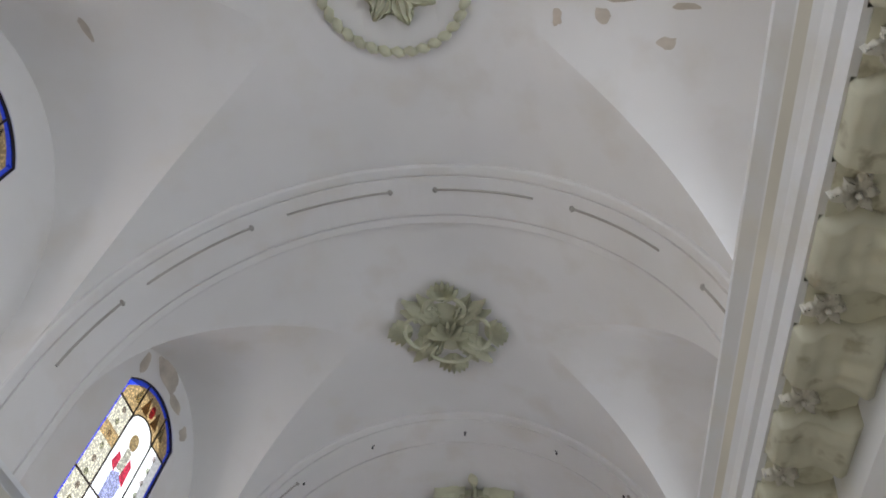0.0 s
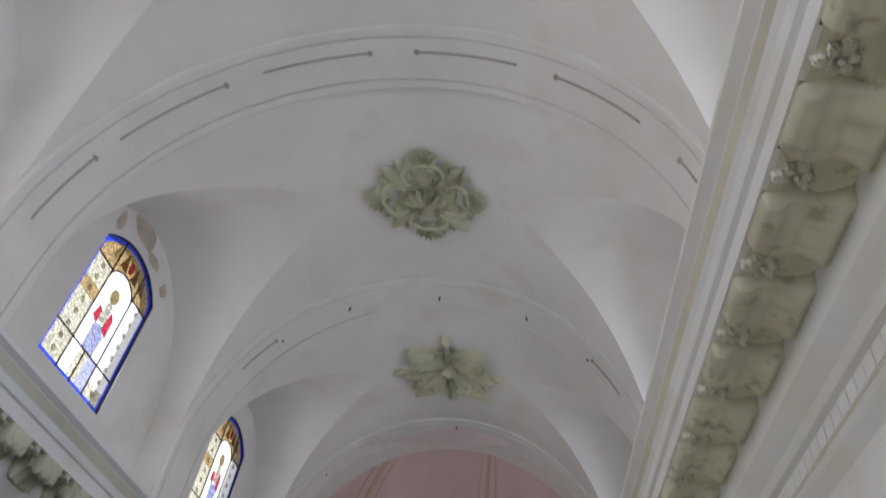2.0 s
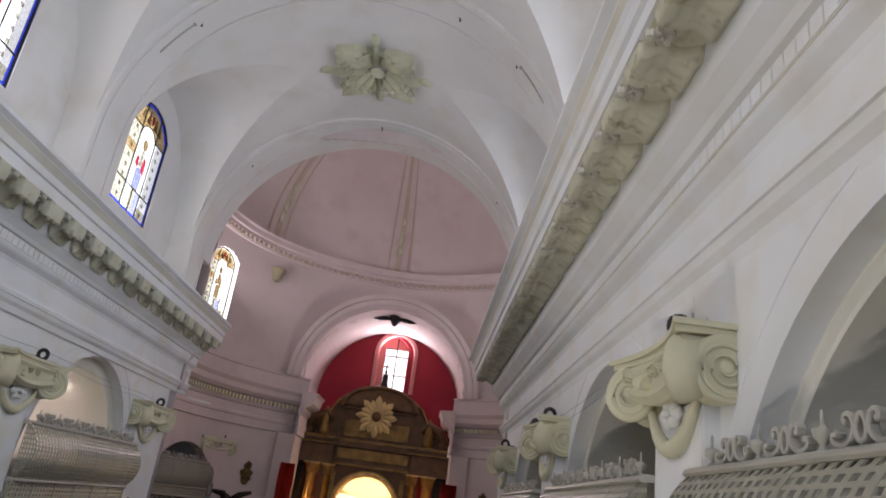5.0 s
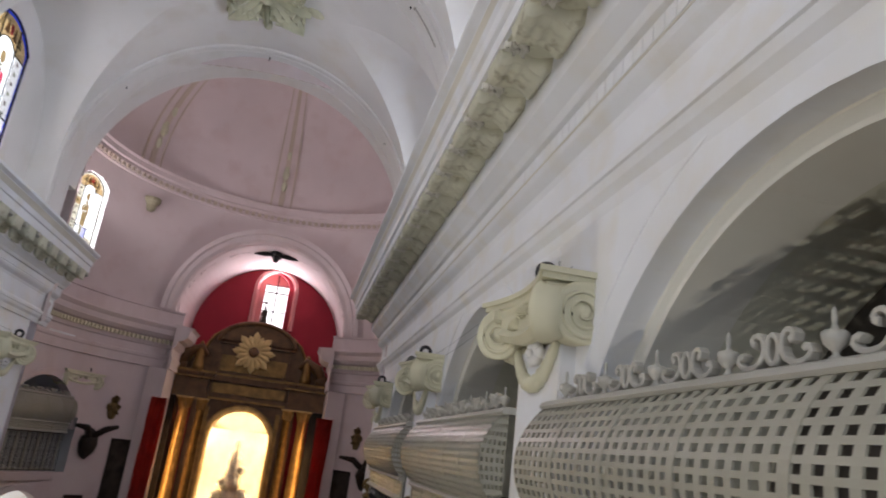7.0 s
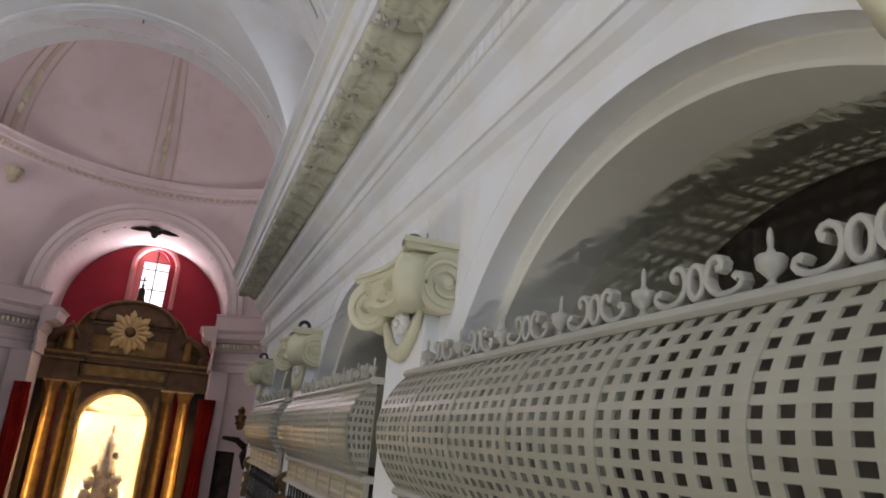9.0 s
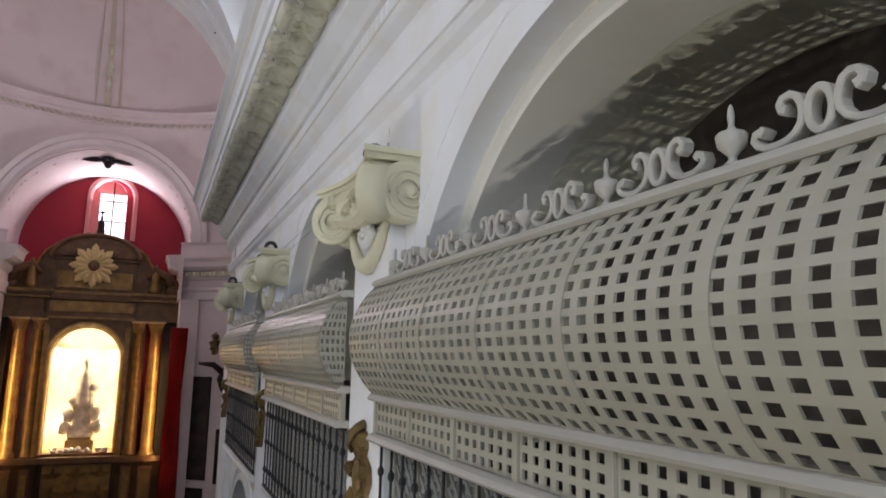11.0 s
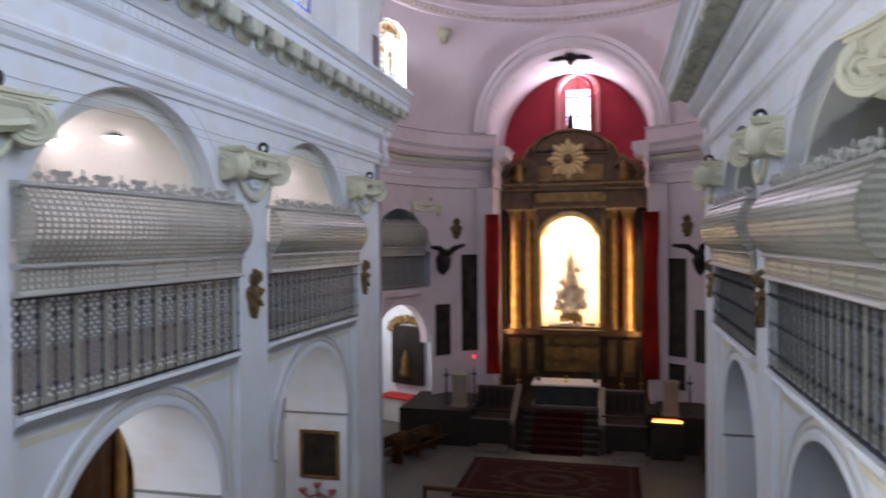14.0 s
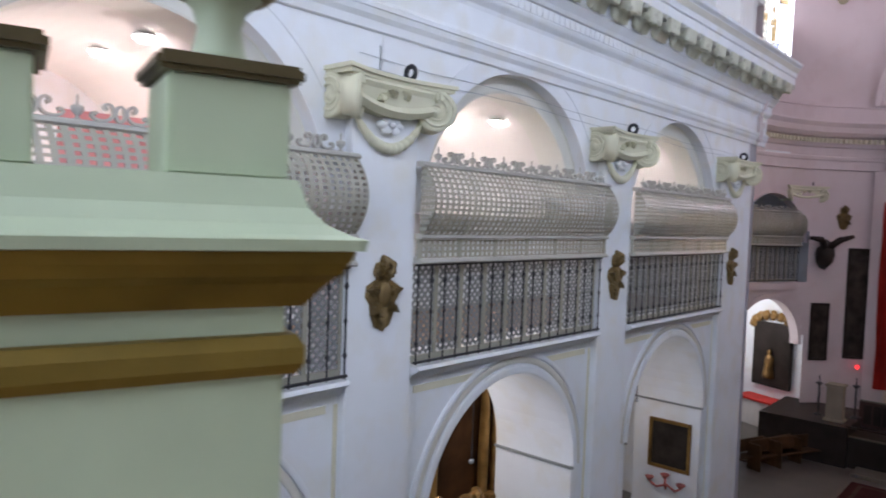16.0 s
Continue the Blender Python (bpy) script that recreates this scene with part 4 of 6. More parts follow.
mod_mesh = part("modillion", modillion_mesh(), soffit_stucco, smooth=True)
ros_bm = bmesh.new()
for k in range(6):
    leaf(ros_bm, Matrix.Rotation(radians(180), 4, "X") @ Matrix.Rotation(k * math.pi / 3 + 0.2, 4, "Z"), 0.12 if k % 2 else 0.09, 0.06, 3, 0.035, thick=0.004)
blob(ros_bm, (0, 0, -0.04), (0.018, 0.018, 0.02), 9, 0.2, 1)
ros_mesh = part("rosette", ros_bm, pale_cream, smooth=True)
dent_mesh = part("dentil", boxes((-0.016, 0.02, -0.074, 0.074, -0.15, 0.0)), plaster)
first = True
for s, face in SIDES:
    wall = bpy.data.objects["wall_left" if s < 0 else "wall_right"]
    f = 0.80 if s < 0 else 1.12
    flip = 0 if s > 0 else 180
    items = []
    for k in range(31):
        y = -4.1 + 0.815 * k
        items.append((mod_mesh, (face - s * 0.28 * f, y, 12.20), (1.06, 1, 1) if s > 0 else (0.78, 1, 1.9)))
        items.append((ros_mesh, (face - s * 0.62 * f, y + 0.40, 12.17), (1.15, 1.15, 1.6)))
    for k in range(120):
        items.append((dent_mesh, (face - s * 0.05 * f, 0.6 + 0.165 * k, 11.62), (1, 1, 1)))
    for src, loc, sc in items:
        o = bpy.data.objects.new(src.name.split(".")[0], src.data)
        scene.collection.objects.link(o)
        o.parent = wall
        o.location, o.rotation_euler, o.scale = loc, (0, 0, radians(flip)), sc
    part("soffit", boxes((face - s * 0.29 * f, face - s * 0.72 * f, BACK, NAVE_END - 0.1, 12.185, 12.197)), soffit_stucco, wall)
for o in (mod_mesh, ros_mesh, dent_mesh):
    bpy.data.objects.remove(o)


# flaked patches on the vault
def vault_patch(x, y, rx, ry, seed):
    yc = min(BAYS, key=lambda b: abs(b - y))
    bm = bmesh.new()
    n = 14
    ring = []
    for k in range(n):
        a = 2 * math.pi * k / n
        q = 1 + 0.5 * noise.noise(Vector((math.cos(a) * 1.6, math.sin(a) * 1.6, seed * 3.7)))
        px, py = x + rx * q * math.cos(a), y + ry * q * math.sin(a)
        ring.append(bm.verts.new((px, py, VZ + vault_z(abs(px - MID), abs(py - yc))[0] - 0.008)))
    mid = bm.verts.new((x, y, VZ + vault_z(abs(x - MID), abs(y - yc))[0] - 0.008))
    for k in range(n):
        bm.faces.new((mid, ring[k], ring[(k + 1) % n]))
    part("flaked_patch", bm, patch, vault)


for k, (x, y, rx, ry) in enumerate(((3.80, 3.26, 0.13, 0.07), (2.99, 2.94, 0.10, 0.12), (2.42, 2.98, 0.06, 0.14), (3.98, 2.80, 0.16, 0.05), (3.2, 2.7, 0.2, 0.05), (-3.95, 2.4, 0.05, 0.16))):
    vault_patch(x, y, rx, ry, k)


# ---- arch trims, sills and rods ----
for s, face in SIDES:
    wall = bpy.data.objects["wall_left" if s < 0 else "wall_right"]
    for yc in BAYS:
        ac, az, ar = upper_arch(s, yc)
        # the beige middle band of the lower arches is shadow put into colour
        for r0, r1, zc, depth, back, material, nm in ((2.0, 2.14, 3.70, 0.06, 0.2, plaster, "archivolt"), (2.17, 2.27, 3.70, 0.035, 0.2, grey_beige, "archivolt_band"), (2.29, 2.37, 3.70, 0.05, 0.2, plaster, "archivolt"), (ar - RING[s], ar + 0.02, az, -0.24, 0.855, pale_cream, "inner_arch"), (ar + 0.30, ar + 0.325, az, 0.012, 0.05, plaster, "plaster_fillet")):
            w0 = face + s * 0.14
            e = min(0.03, (r1 - r0) / 3)
            prof = [(-depth, r0 + e), (-depth, r1 - e), (-depth * 0.8, r1), (back, r1), (back, r0), (-depth + e * 0.4, r0)]
            upper = zc == az
            a0, my = (12 if nm == "inner_arch" else 33, ac) if upper else (0, yc)
            st = [lambda u, v, a=radians(a0 + (180 - 2 * a0) * k / 36): Vector((w0 + s * u, my + v * math.cos(a), zc + v * math.sin(a))) for k in range(37)]
            part(nm, sweep(prof, st), material, wall)
        # ledge under the grille
        prof = [(0.2, SILL - 0.02), (-0.16, SILL), (-0.18, SILL - 0.05), (-0.12, SILL - 0.09), (-0.06, SILL - 0.12), (0.0, SILL - 0.2), (0.2, SILL - 0.2)]
        part("sill", sweep(prof, [lambda u, v, y=y: Vector((face + s * (u + 0.06), y, v)) for y in (yc - 2.47, yc + 2.47)]), plaster, wall)
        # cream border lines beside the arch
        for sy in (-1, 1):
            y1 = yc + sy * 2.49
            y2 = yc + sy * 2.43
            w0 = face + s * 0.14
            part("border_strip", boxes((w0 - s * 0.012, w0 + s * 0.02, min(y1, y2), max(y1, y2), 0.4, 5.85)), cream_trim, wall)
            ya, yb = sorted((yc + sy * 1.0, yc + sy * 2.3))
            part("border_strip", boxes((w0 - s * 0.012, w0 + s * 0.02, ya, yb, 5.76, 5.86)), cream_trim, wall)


def hanger(face, s, yc):
    ob = empty("hanging_rod", (face + s * 0.9, yc, 4.05))
    part("rod", tube([(0, 0, 0), (0, 0, 1.64)], 0.014), iron, ob)
    bm = bmesh.new()
    blob(bm, (0, 0, 0), (0.05, 0.06, 0.05), 1, 0.1, 1)
    part("hook", bm, grey_grille, ob)
    tagged(ob, "thin iron rod hanging inside the arch", "hanging rod", "hanging rods")


for s, face in SIDES:
    wall = bpy.data.objects["wall_left" if s < 0 else "wall_right"]
    for yc in BAYS[1:]:
        hanger(face, s, yc)
        for sy in (-1, 1):
            ya, yb = sorted((yc + sy * 1.97, yc + sy * 2.05))
            xa, xb = sorted((face + s * 0.10, face + s * 1.93))
            part("impost_moulding", boxes((xa, xb, ya, yb, 3.62, 3.67), bevel=0.01), shutter_paint, wall)

# thin cables along the walls
for s, face in SIDES:
    x = face + s * 0.115
    for z0, z1 in ((10.22, 10.10), (10.07, 10.0)):
        pts = [(x, 5.6 + 1.2 * k, z0 + (z1 - z0) * k / 11 - 0.03 * math.sin(k * 1.7)) for k in range(12)]
        tagged(part("cable", tube(pts, 0.0045, 5), grey_grille), "thin grey cable along the white wall", "cable", "wall cables")
    tagged(part("cable", tube([(face + s * 0.03, 5.95, 9.97), (x, 5.95, 10.05), (x, 5.95, 10.36)], 0.012, 5), grey_grille), "grey cable running up the pilaster", "cable", "wall cables")


# ---- latticed balconies ----
def lattice_mesh(cols, rows, where, bu, bv, thick):
    """A pierced sheet: where(u, v, d) gives the place for u, v in 0..1 and depth d."""
    us, vs = [0.0], [0.0]
    for k in range(cols):
        us += [(k + bu) / cols, (k + 1 - bu) / cols]
    for k in range(rows):
        vs += [(k + bv) / rows, (k + 1 - bv) / rows]
    us.append(1.0)
    vs.append(1.0)
    bm = bmesh.new()
    front = [[bm.verts.new(where(u, v, 0)) for v in vs] for u in us]
    back = [[bm.verts.new(where(u, v, thick)) for v in vs] for u in us]
    hole = lambda i, j: i % 2 == 1 and j % 2 == 1
    for i in range(len(us) - 1):
        for j in range(len(vs) - 1):
            if hole(i, j):
                f, b = front, back
                q = ((i, j), (i + 1, j), (i + 1, j + 1), (i, j + 1))
                for k in range(4):
                    p, r = q[k], q[(k + 1) % 4]
                    bm.faces.new((f[p[0]][p[1]], f[r[0]][r[1]], b[r[0]][r[1]], b[p[0]][p[1]]))
            else:
                bm.faces.new((front[i][j], front[i + 1][j], front[i + 1][j + 1], front[i][j + 1]))
                bm.faces.new((back[i][j], back[i][j + 1], back[i + 1][j + 1], back[i + 1][j]))
    return bm


def bulge(v):
    return 0.27 * math.sin(math.pi * (0.02 + 0.96 * v)) ** 0.72


def make_balcony(panels):
    """A closed gallery front facing -x: bulging lattice, panel band, rails and cresting; iron grille below."""
    PW = 0.828
    half = panels * PW / 2
    ob = empty("gallery_screen")
    shared = {}

    def piece(name, maker, material, loc, smooth=False, label=""):
        if name not in shared:
            shared[name] = part(name, maker(), material, ob, label, smooth)
            o = shared[name]
        else:
            o = new(name, shared[name].data)
            o.parent = ob
        o.location = loc
        return o

    z0, z1 = 7.97, 8.895
    for k in range(panels):
        y0 = -half + k * PW
        piece("bulged_lattice", lambda: lattice_mesh(7, 13, lambda u, v, d: Vector((-0.07 - bulge(v) + d, u * PW, z0 + (z1 - z0) * v)), 0.225, 0.22, 0.014), lattice_paint, (0, y0, 0))
        piece("flat_lattice", lambda: lattice_mesh(7, 3, lambda u, v, d: Vector((-0.075 + d, 0.03 + u * (PW - 0.06), 7.66 + 0.25 * v)), 0.24, 0.22, 0.014), lattice_paint, (0, y0, 0))
    for k in range(panels + 1):
        y0 = -half + k * PW
        piece("post", lambda: boxes((-0.09, -0.04, -0.035, 0.035, 7.63, 7.93), bevel=0.006), lattice_paint, (0, y0, 0))
        if 0 < k < panels:
            piece("curved_rib", lambda: sweep([(-0.006, -0.034), (-0.006, 0.034), (0.012, 0.034), (0.012, -0.034)], [lambda u, w, v=v: Vector((-0.07 - bulge(v) + u, w, z0 + (z1 - z0) * v)) for v in [j / 18 for j in range(19)]]), lattice_paint, (0, y0, 0))
    # latticed cheeks
    for sg in (-1, 1):
        bm = lattice_mesh(5, 11, lambda u, v, d: Vector((-0.06 - u * (bulge(v) + 0.0), sg * (half - d), z0 + (z1 - z0) * v)), 0.24, 0.22, 0.014)
        part("cheek_lattice", bm, lattice_paint, ob)
    rail = [(0.02, 0.0), (-0.13, 0.0), (-0.15, 0.02), (-0.13, 0.05), (-0.09, 0.07), (0.02, 0.07)]
    for z, nm in ((7.585, "bottom_rail"), (7.92, "middle_rail"), (8.885, "top_rail")):
        part(nm, sweep([(u, v + z) for u, v in rail], [lambda u, v, y=y: Vector((u, y, v)) for y in (-half - 0.03, half + 0.03)]), rail_paint, ob)

    # cresting of scrolls and urns
    def scrolls():
        bm = bmesh.new()

        def band(points, w, taper=None):
            """A flat strip on edge, rounded a little, along points in the screen's plane."""
            rings = []
            for i, (y, z) in enumerate(points):
                ya, za = points[max(i - 1, 0)]
                yb, zb = points[min(i + 1, len(points) - 1)]
                d = Vector((0, yb - ya, zb - za)).normalized()
                nrm = Vector((0, -d.z, d.y)) * w * (taper[i] if taper else 1.0)
                c = Vector((0, y, z))
                rings.append([bm.verts.new(c + nrm * k + Vector((x, 0, 0))) for x, k in ((-0.028, -0.7), (-0.022, -1), (0.022, -1), (0.028, -0.7), (0.028, 0.7), (0.022, 1), (-0.022, 1), (-0.028, 0.7))])
            for p, q in zip(rings, rings[1:]):
                for k in range(8):
                    bm.faces.new((p[k], p[(k + 1) % 8], q[(k + 1) % 8], q[k]))
            bm.faces.new(rings[0])
            bm.faces.new(rings[-1][::-1])

        side = [(0.128, 0.148), (0.150, 0.158), (0.157, 0.180), (0.143, 0.203), (0.115, 0.209), (0.088, 0.192), (0.072, 0.160), (0.066, 0.120), (0.074, 0.080), (0.098, 0.046), (0.135, 0.024), (0.180, 0.018), (0.222, 0.022), (0.258, 0.040), (0.275, 0.066), (0.266, 0.092), (0.242, 0.098), (0.228, 0.084)]
        for sg in (-1, 1):
            band([(sg * y * 0.92, z * 0.80) for y, z in side], 0.0135, [1.3, 1.3, 1.2] + [1.0] * 12 + [1.1, 1.3, 1.3])
        band([(0.042 * math.cos(a), 0.088 + 0.068 * math.sin(a)) for a in [2 * math.pi * j / 20 for j in range(21)]], 0.0135)
        return bm

    step = 0.738
    n = int(2 * half / step)
    off = -n * step / 2 - 0.05
    for k in range(n):
        piece("scroll", scrolls, rail_paint, (-0.055, off + (k + 0.5) * step, 8.953))
    for k in range(n + 1):
        piece("urn", lambda: lathe([(0.03, 0), (0.03, 0.01), (0.013, 0.025), (0.018, 0.04), (0.05, 0.07), (0.056, 0.11), (0.046, 0.122), (0.018, 0.13), (0.010, 0.15), (0.013, 0.18), (0.010, 0.21), (0.004, 0.225)], 14), rail_paint, (-0.055, off + k * step, 8.953), True)

    # iron grille
    nb = int(2 * half / 0.262)
    bar = lambda: lathe([(0.012, 6.2), (0.012, 6.45), (0.028, 6.48), (0.028, 6.50), (0.012, 6.53), (0.012, 6.88), (0.024, 6.90), (0.024, 6.93), (0.012, 6.95), (0.012, 7.3), (0.028, 7.33), (0.028, 7.36), (0.012, 7.39), (0.012, 7.6)], 6)
    for k in range(nb + 1):
        piece("grille_bar", bar, iron, (-0.03, -half + 0.04 + k * (2 * half - 0.08) / nb, 0))
    part("grille_rail", boxes((-0.05, -0.01, -half, half, 6.22, 6.25), (-0.05, -0.01, -half, half, 7.55, 7.58)), iron, ob)

    # lattice shutters behind the bars
    def shutter():
        bm = bmesh.new()
        w, h, p = 0.45, 1.22, 0.125
        for sg in (-1, 1):
            k = -int(h / p) - 1
            while k * p < w + h:
                c = k * p
                pts = []
                for yy in (0.0, w):
                    zz = (yy - c) * sg if sg > 0 else c - yy
                    pts.append((yy, zz))
                (ya, za), (yb, zb) = pts
                t0, t1 = 0.0, 1.0
                dz = zb - za
                lo, hi = sorted(((0 - za) / dz, (h - za) / dz))
                t0, t1 = max(t0, lo), min(t1, hi)
                if t1 - t0 > 0.03:
                    a = Vector((0, ya + (yb - ya) * t0, za + dz * t0))
                    b = Vector((0, ya + (yb - ya) * t1, za + dz * t1))
                    d = (b - a).normalized()
                    nrm = Vector((0, -d.z, d.y)) * 0.019
                    x0, x1 = (0.0, 0.008) if sg > 0 else (0.008, 0.016)
                    v = [bm.verts.new(q + Vector((x, 0, 0))) for x in (x0, x1) for q in (a + nrm, a - nrm, b - nrm, b + nrm)]
                    for f in ((0, 1, 2, 3), (7, 6, 5, 4), (0, 4, 5, 1), (1, 5, 6, 2), (2, 6, 7, 3), (3, 7, 4, 0)):
                        bm.faces.new([v[j] for j in f])
                k += 1
        return bm

    ns = int(2 * half / 0.52)
    for k in range(ns):
        y0 = -half + k * 2 * half / ns
        piece("shutter_lattice", shutter, shutter_paint, (0.10, y0 + 0.04, 6.32))
    for k in range(ns + 1):
        piece("shutter_stile", lambda: boxes((0.095, 0.135, -0.04, 0.04, 6.2, 7.6), bevel=0.005), lattice_paint, (0, -half + k * 2 * half / ns, 0))
    part("shutter_rail", boxes((0.095, 0.13, -half, half, 6.2, 6.30), (0.095, 0.13, -half, half, 7.54, 7.62), (0.118, 0.13, -half, half, 6.90, 6.95)), lattice_paint, ob)
    return tagged(ob, "cream latticed gallery screen with bulging front above an iron grille", "gallery screen", "gallery screens")


screen = make_balcony(6)
started = False
for s, face in SIDES:
    for yc in BAYS[1:]:
        m = pose(face, yc, 0, 0, 0, 0 if s > 0 else 180)
        if not started:
            screen.matrix_basis = m
            started = True
        else:
            copy_thing(screen, m)
small = make_balcony(4)
small.matrix_basis = Matrix.Translation(ring_point(radians(159), cr, 0)) @ Matrix.Rotation(radians(159), 4, "Z")
copy_thing(small, Matrix.Translation(ring_point(radians(21), cr, 0)) @ Matrix.Rotation(radians(21), 4, "Z"))


# ---- gilded cartouches on the pilasters ----
dull_gilt = mat("dull_dark_gilding", (0.19, 0.125, 0.045), 0.5, metal=0.35, vary=0.4, scale=14, bump=0.4, fine=40)


def make_cartouche():
    """Faces -x, centred at the origin."""
    ob = empty("wall_cartouche")
    bm = bmesh.new()
    out = [(0.0, 0.44), (0.14, 0.40), (0.17, 0.28), (0.12, 0.2), (0.28, 0.12), (0.30, -0.02), (0.22, -0.12), (0.2, -0.26), (0.13, -0.42), (0.0, -0.46)]
    pts = out + [(-y, z) for y, z in out[-2:0:-1]]
    lo = [bm.verts.new((0.0, y, z)) for y, z in pts]
    hi = [bm.verts.new((-0.05, y * 0.9, z * 0.94)) for y, z in pts]
    bm.faces.new(hi)
    for k in range(len(pts)):
        j = (k + 1) % len(pts)
        bm.faces.new((lo[k], lo[j], hi[j], hi[k]))
    part("backing", bm, dull_gilt, ob)
    bm = bmesh.new()
    blob(bm, (-0.07, 0, 0.0), (0.06, 0.12, 0.17), 1, 0.1)
    part("shield", bm, dull_gilt, ob, smooth=True)
    for a, ln, w, y, z in ((60, 0.24, 0.14, 0.03, 0.2), (120, 0.24, 0.14, -0.03, 0.2), (10, 0.22, 0.14, 0.08, 0.04), (170, 0.22, 0.14, -0.08, 0.04), (-40, 0.22, 0.12, 0.06, -0.1), (220, 0.22, 0.12, -0.06, -0.1), (-80, 0.32, 0.16, 0.0, -0.14), (90, 0.2, 0.2, 0.0, 0.26)):
        bm = bmesh.new()
        leaf(bm, Matrix.Translation((-0.05, y, z)) @ Matrix.Rotation(radians(a), 4, "X") @ Matrix(((0, 0, -1, 0), (1, 0, 0, 0), (0, 1, 0, 0), (0, 0, 0, 1))), ln, w, 3, 0.07, thick=0.02)
        part("leaf", bm, dull_gilt, ob)
    bm = bmesh.new()
    tube([(0.0, 0, 0.46), (-0.10, -0.02, 0.44), (-0.2, -0.06, 0.40), (-0.22, -0.06, 0.30), (-0.16, 0.0, 0.24)], 0.05, 7, bm, [1.2, 1.0, 0.9, 0.7, 0.5])
    part("lamp_arm", bm, dull_gilt, ob, smooth=True)
    for o in ob.children:
        for v in o.data.vertices:
            v.co.x *= 0.7
    return tagged(ob, "dark gilded carved cartouche on the white pilaster", "wall ornament", "pilaster cartouches")


cart = make_cartouche()
started = False
for s, face in SIDES:
    for py in PIERS[2:]:
        m = pose(face - s * 0.005, py, 7.2, 0, 0, 0 if s > 0 else 180)
        if not started:
            cart.matrix_basis, started = m, True
        else:
            copy_thing(cart, m)
for deg in (133, 47):
    a = radians(deg)
    copy_thing(cart, Matrix.Translation(ring_point(a, cr - 0.03, 8.75)) @ Matrix.Rotation(a, 4, "Z"))
    copy_thing(cap_first, Matrix.Translation(ring_point(a + radians(13 if deg > 90 else -13), cr + 0.2, 9.95)) @ Matrix.Rotation(a + radians(13 if deg > 90 else -13), 4, "Z"))


# ---- presbytery: steps, platform, altar ----
def lump_statue(bm, x, y, z, h, seed):
    """A plain robed shape, with no features."""
    lathe([(0.20 * h, 0), (0.19 * h, 0.15 * h), (0.14 * h, 0.45 * h), (0.15 * h, 0.62 * h), (0.11 * h, 0.76 * h), (0.05 * h, 0.80 * h), (0.07 * h, 0.86 * h), (0.06 * h, 0.95 * h), (0.01 * h, h)], 14, bm, (x, y, z))
    return bm


presb = empty("presbytery_floor", (0.05, 0, 0))
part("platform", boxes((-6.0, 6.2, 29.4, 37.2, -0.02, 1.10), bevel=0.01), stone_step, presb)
for x0, x1 in ((-3.3, -1.72), (1.92, 3.5)):
    part("landing", boxes((x0, x1, 27.4, 29.32, -0.02, 1.08), bevel=0.01), black_wood, presb, "dark panelled landing beside the steps")
    part("kerb", boxes((x0 + 0.3, x1 - 0.1, 26.45, 27.38, -0.02, 0.13), bevel=0.012), marble_white, presb)
    part("balustrade", boxes((x0 - 0.1, x1, 29.32, 29.44, 1.08, 2.0), bevel=0.01), mahogany, presb, "dark red wooden balustrade panel")
    for k in range(5):
        xa = x0 + 0.06 + k * 0.31
        part("balustrade_panel", boxes((xa, xa + 0.25, 29.295, 29.33, 1.2, 1.9), bevel=0.01), black_wood, presb)
    part("rail", boxes((x0 - 0.1, x1, 27.36, 27.5, 1.4, 1.46), bevel=0.01), black_wood, presb)
for k in range(6):
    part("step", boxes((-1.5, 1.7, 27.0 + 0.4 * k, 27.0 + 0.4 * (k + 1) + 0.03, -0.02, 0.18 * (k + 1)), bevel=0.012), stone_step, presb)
for sx in (-1.62, 1.82):
    bm = sweep([(-0.10, 0.0), (0.10, 0.0), (0.10, 0.16), (0.12, 0.2), (-0.12, 0.2), (-0.10, 0.16)], [lambda u, v, y=y, z=z: Vector((sx + u, y, z + v)) for y, z in ((27.2, 0.95), (29.36, 1.92), (29.46, 1.92))])
    part("stair_wall", sweep([(-0.07, 0.0), (0.07, 0.0), (0.07, 1.0), (-0.07, 1.0)], [lambda u, v, y=y, z=z: Vector((sx + u, y, z * v)) for y, z in ((27.2, 0.97), (29.4, 1.94))]), mahogany, presb)
    part("coping", bm, marble_white, presb, "white marble coping beside the steps")
for x0, x1, y, z in ((-3.3, -1.72, 27.4, 1.08), (1.92, 3.5, 27.4, 1.08), (-3.4, -1.72, 29.38, 2.0), (1.92, 3.5, 29.38, 2.0)):
    part("coping", boxes((x0, x1, y - 0.06, y + 0.08, z, z + 0.05), bevel=0.01), marble_white, presb)
tagged(presb, kind="structure", label="raised stone altar platform with steps and marble copings", category="platform")

runner = part("stair_carpet", bmesh.new(), carpet_red)
bm = bmesh.new()
prof = [(26.75, 0.006), (26.99, 0.006)]
for k in range(6):
    prof += [(26.985 + 0.4 * k, 0.18 * (k + 1) + 0.008), (27.0 + 0.4 * (k + 1) - 0.012, 0.18 * (k + 1) + 0.008)]
prof += [(30.9, 1.115)]
rows = [[bm.verts.new((x, y, z)) for y, z in prof] for x in (-0.85, 1.15)]
for k in range(len(prof) - 1):
    bm.faces.new((rows[0][k], rows[0][k + 1], rows[1][k + 1], rows[1][k]))
bm.to_mesh(runner.data)
bm.free()
tagged(runner, "dark red carpet runner laid over the altar steps", "carpet")

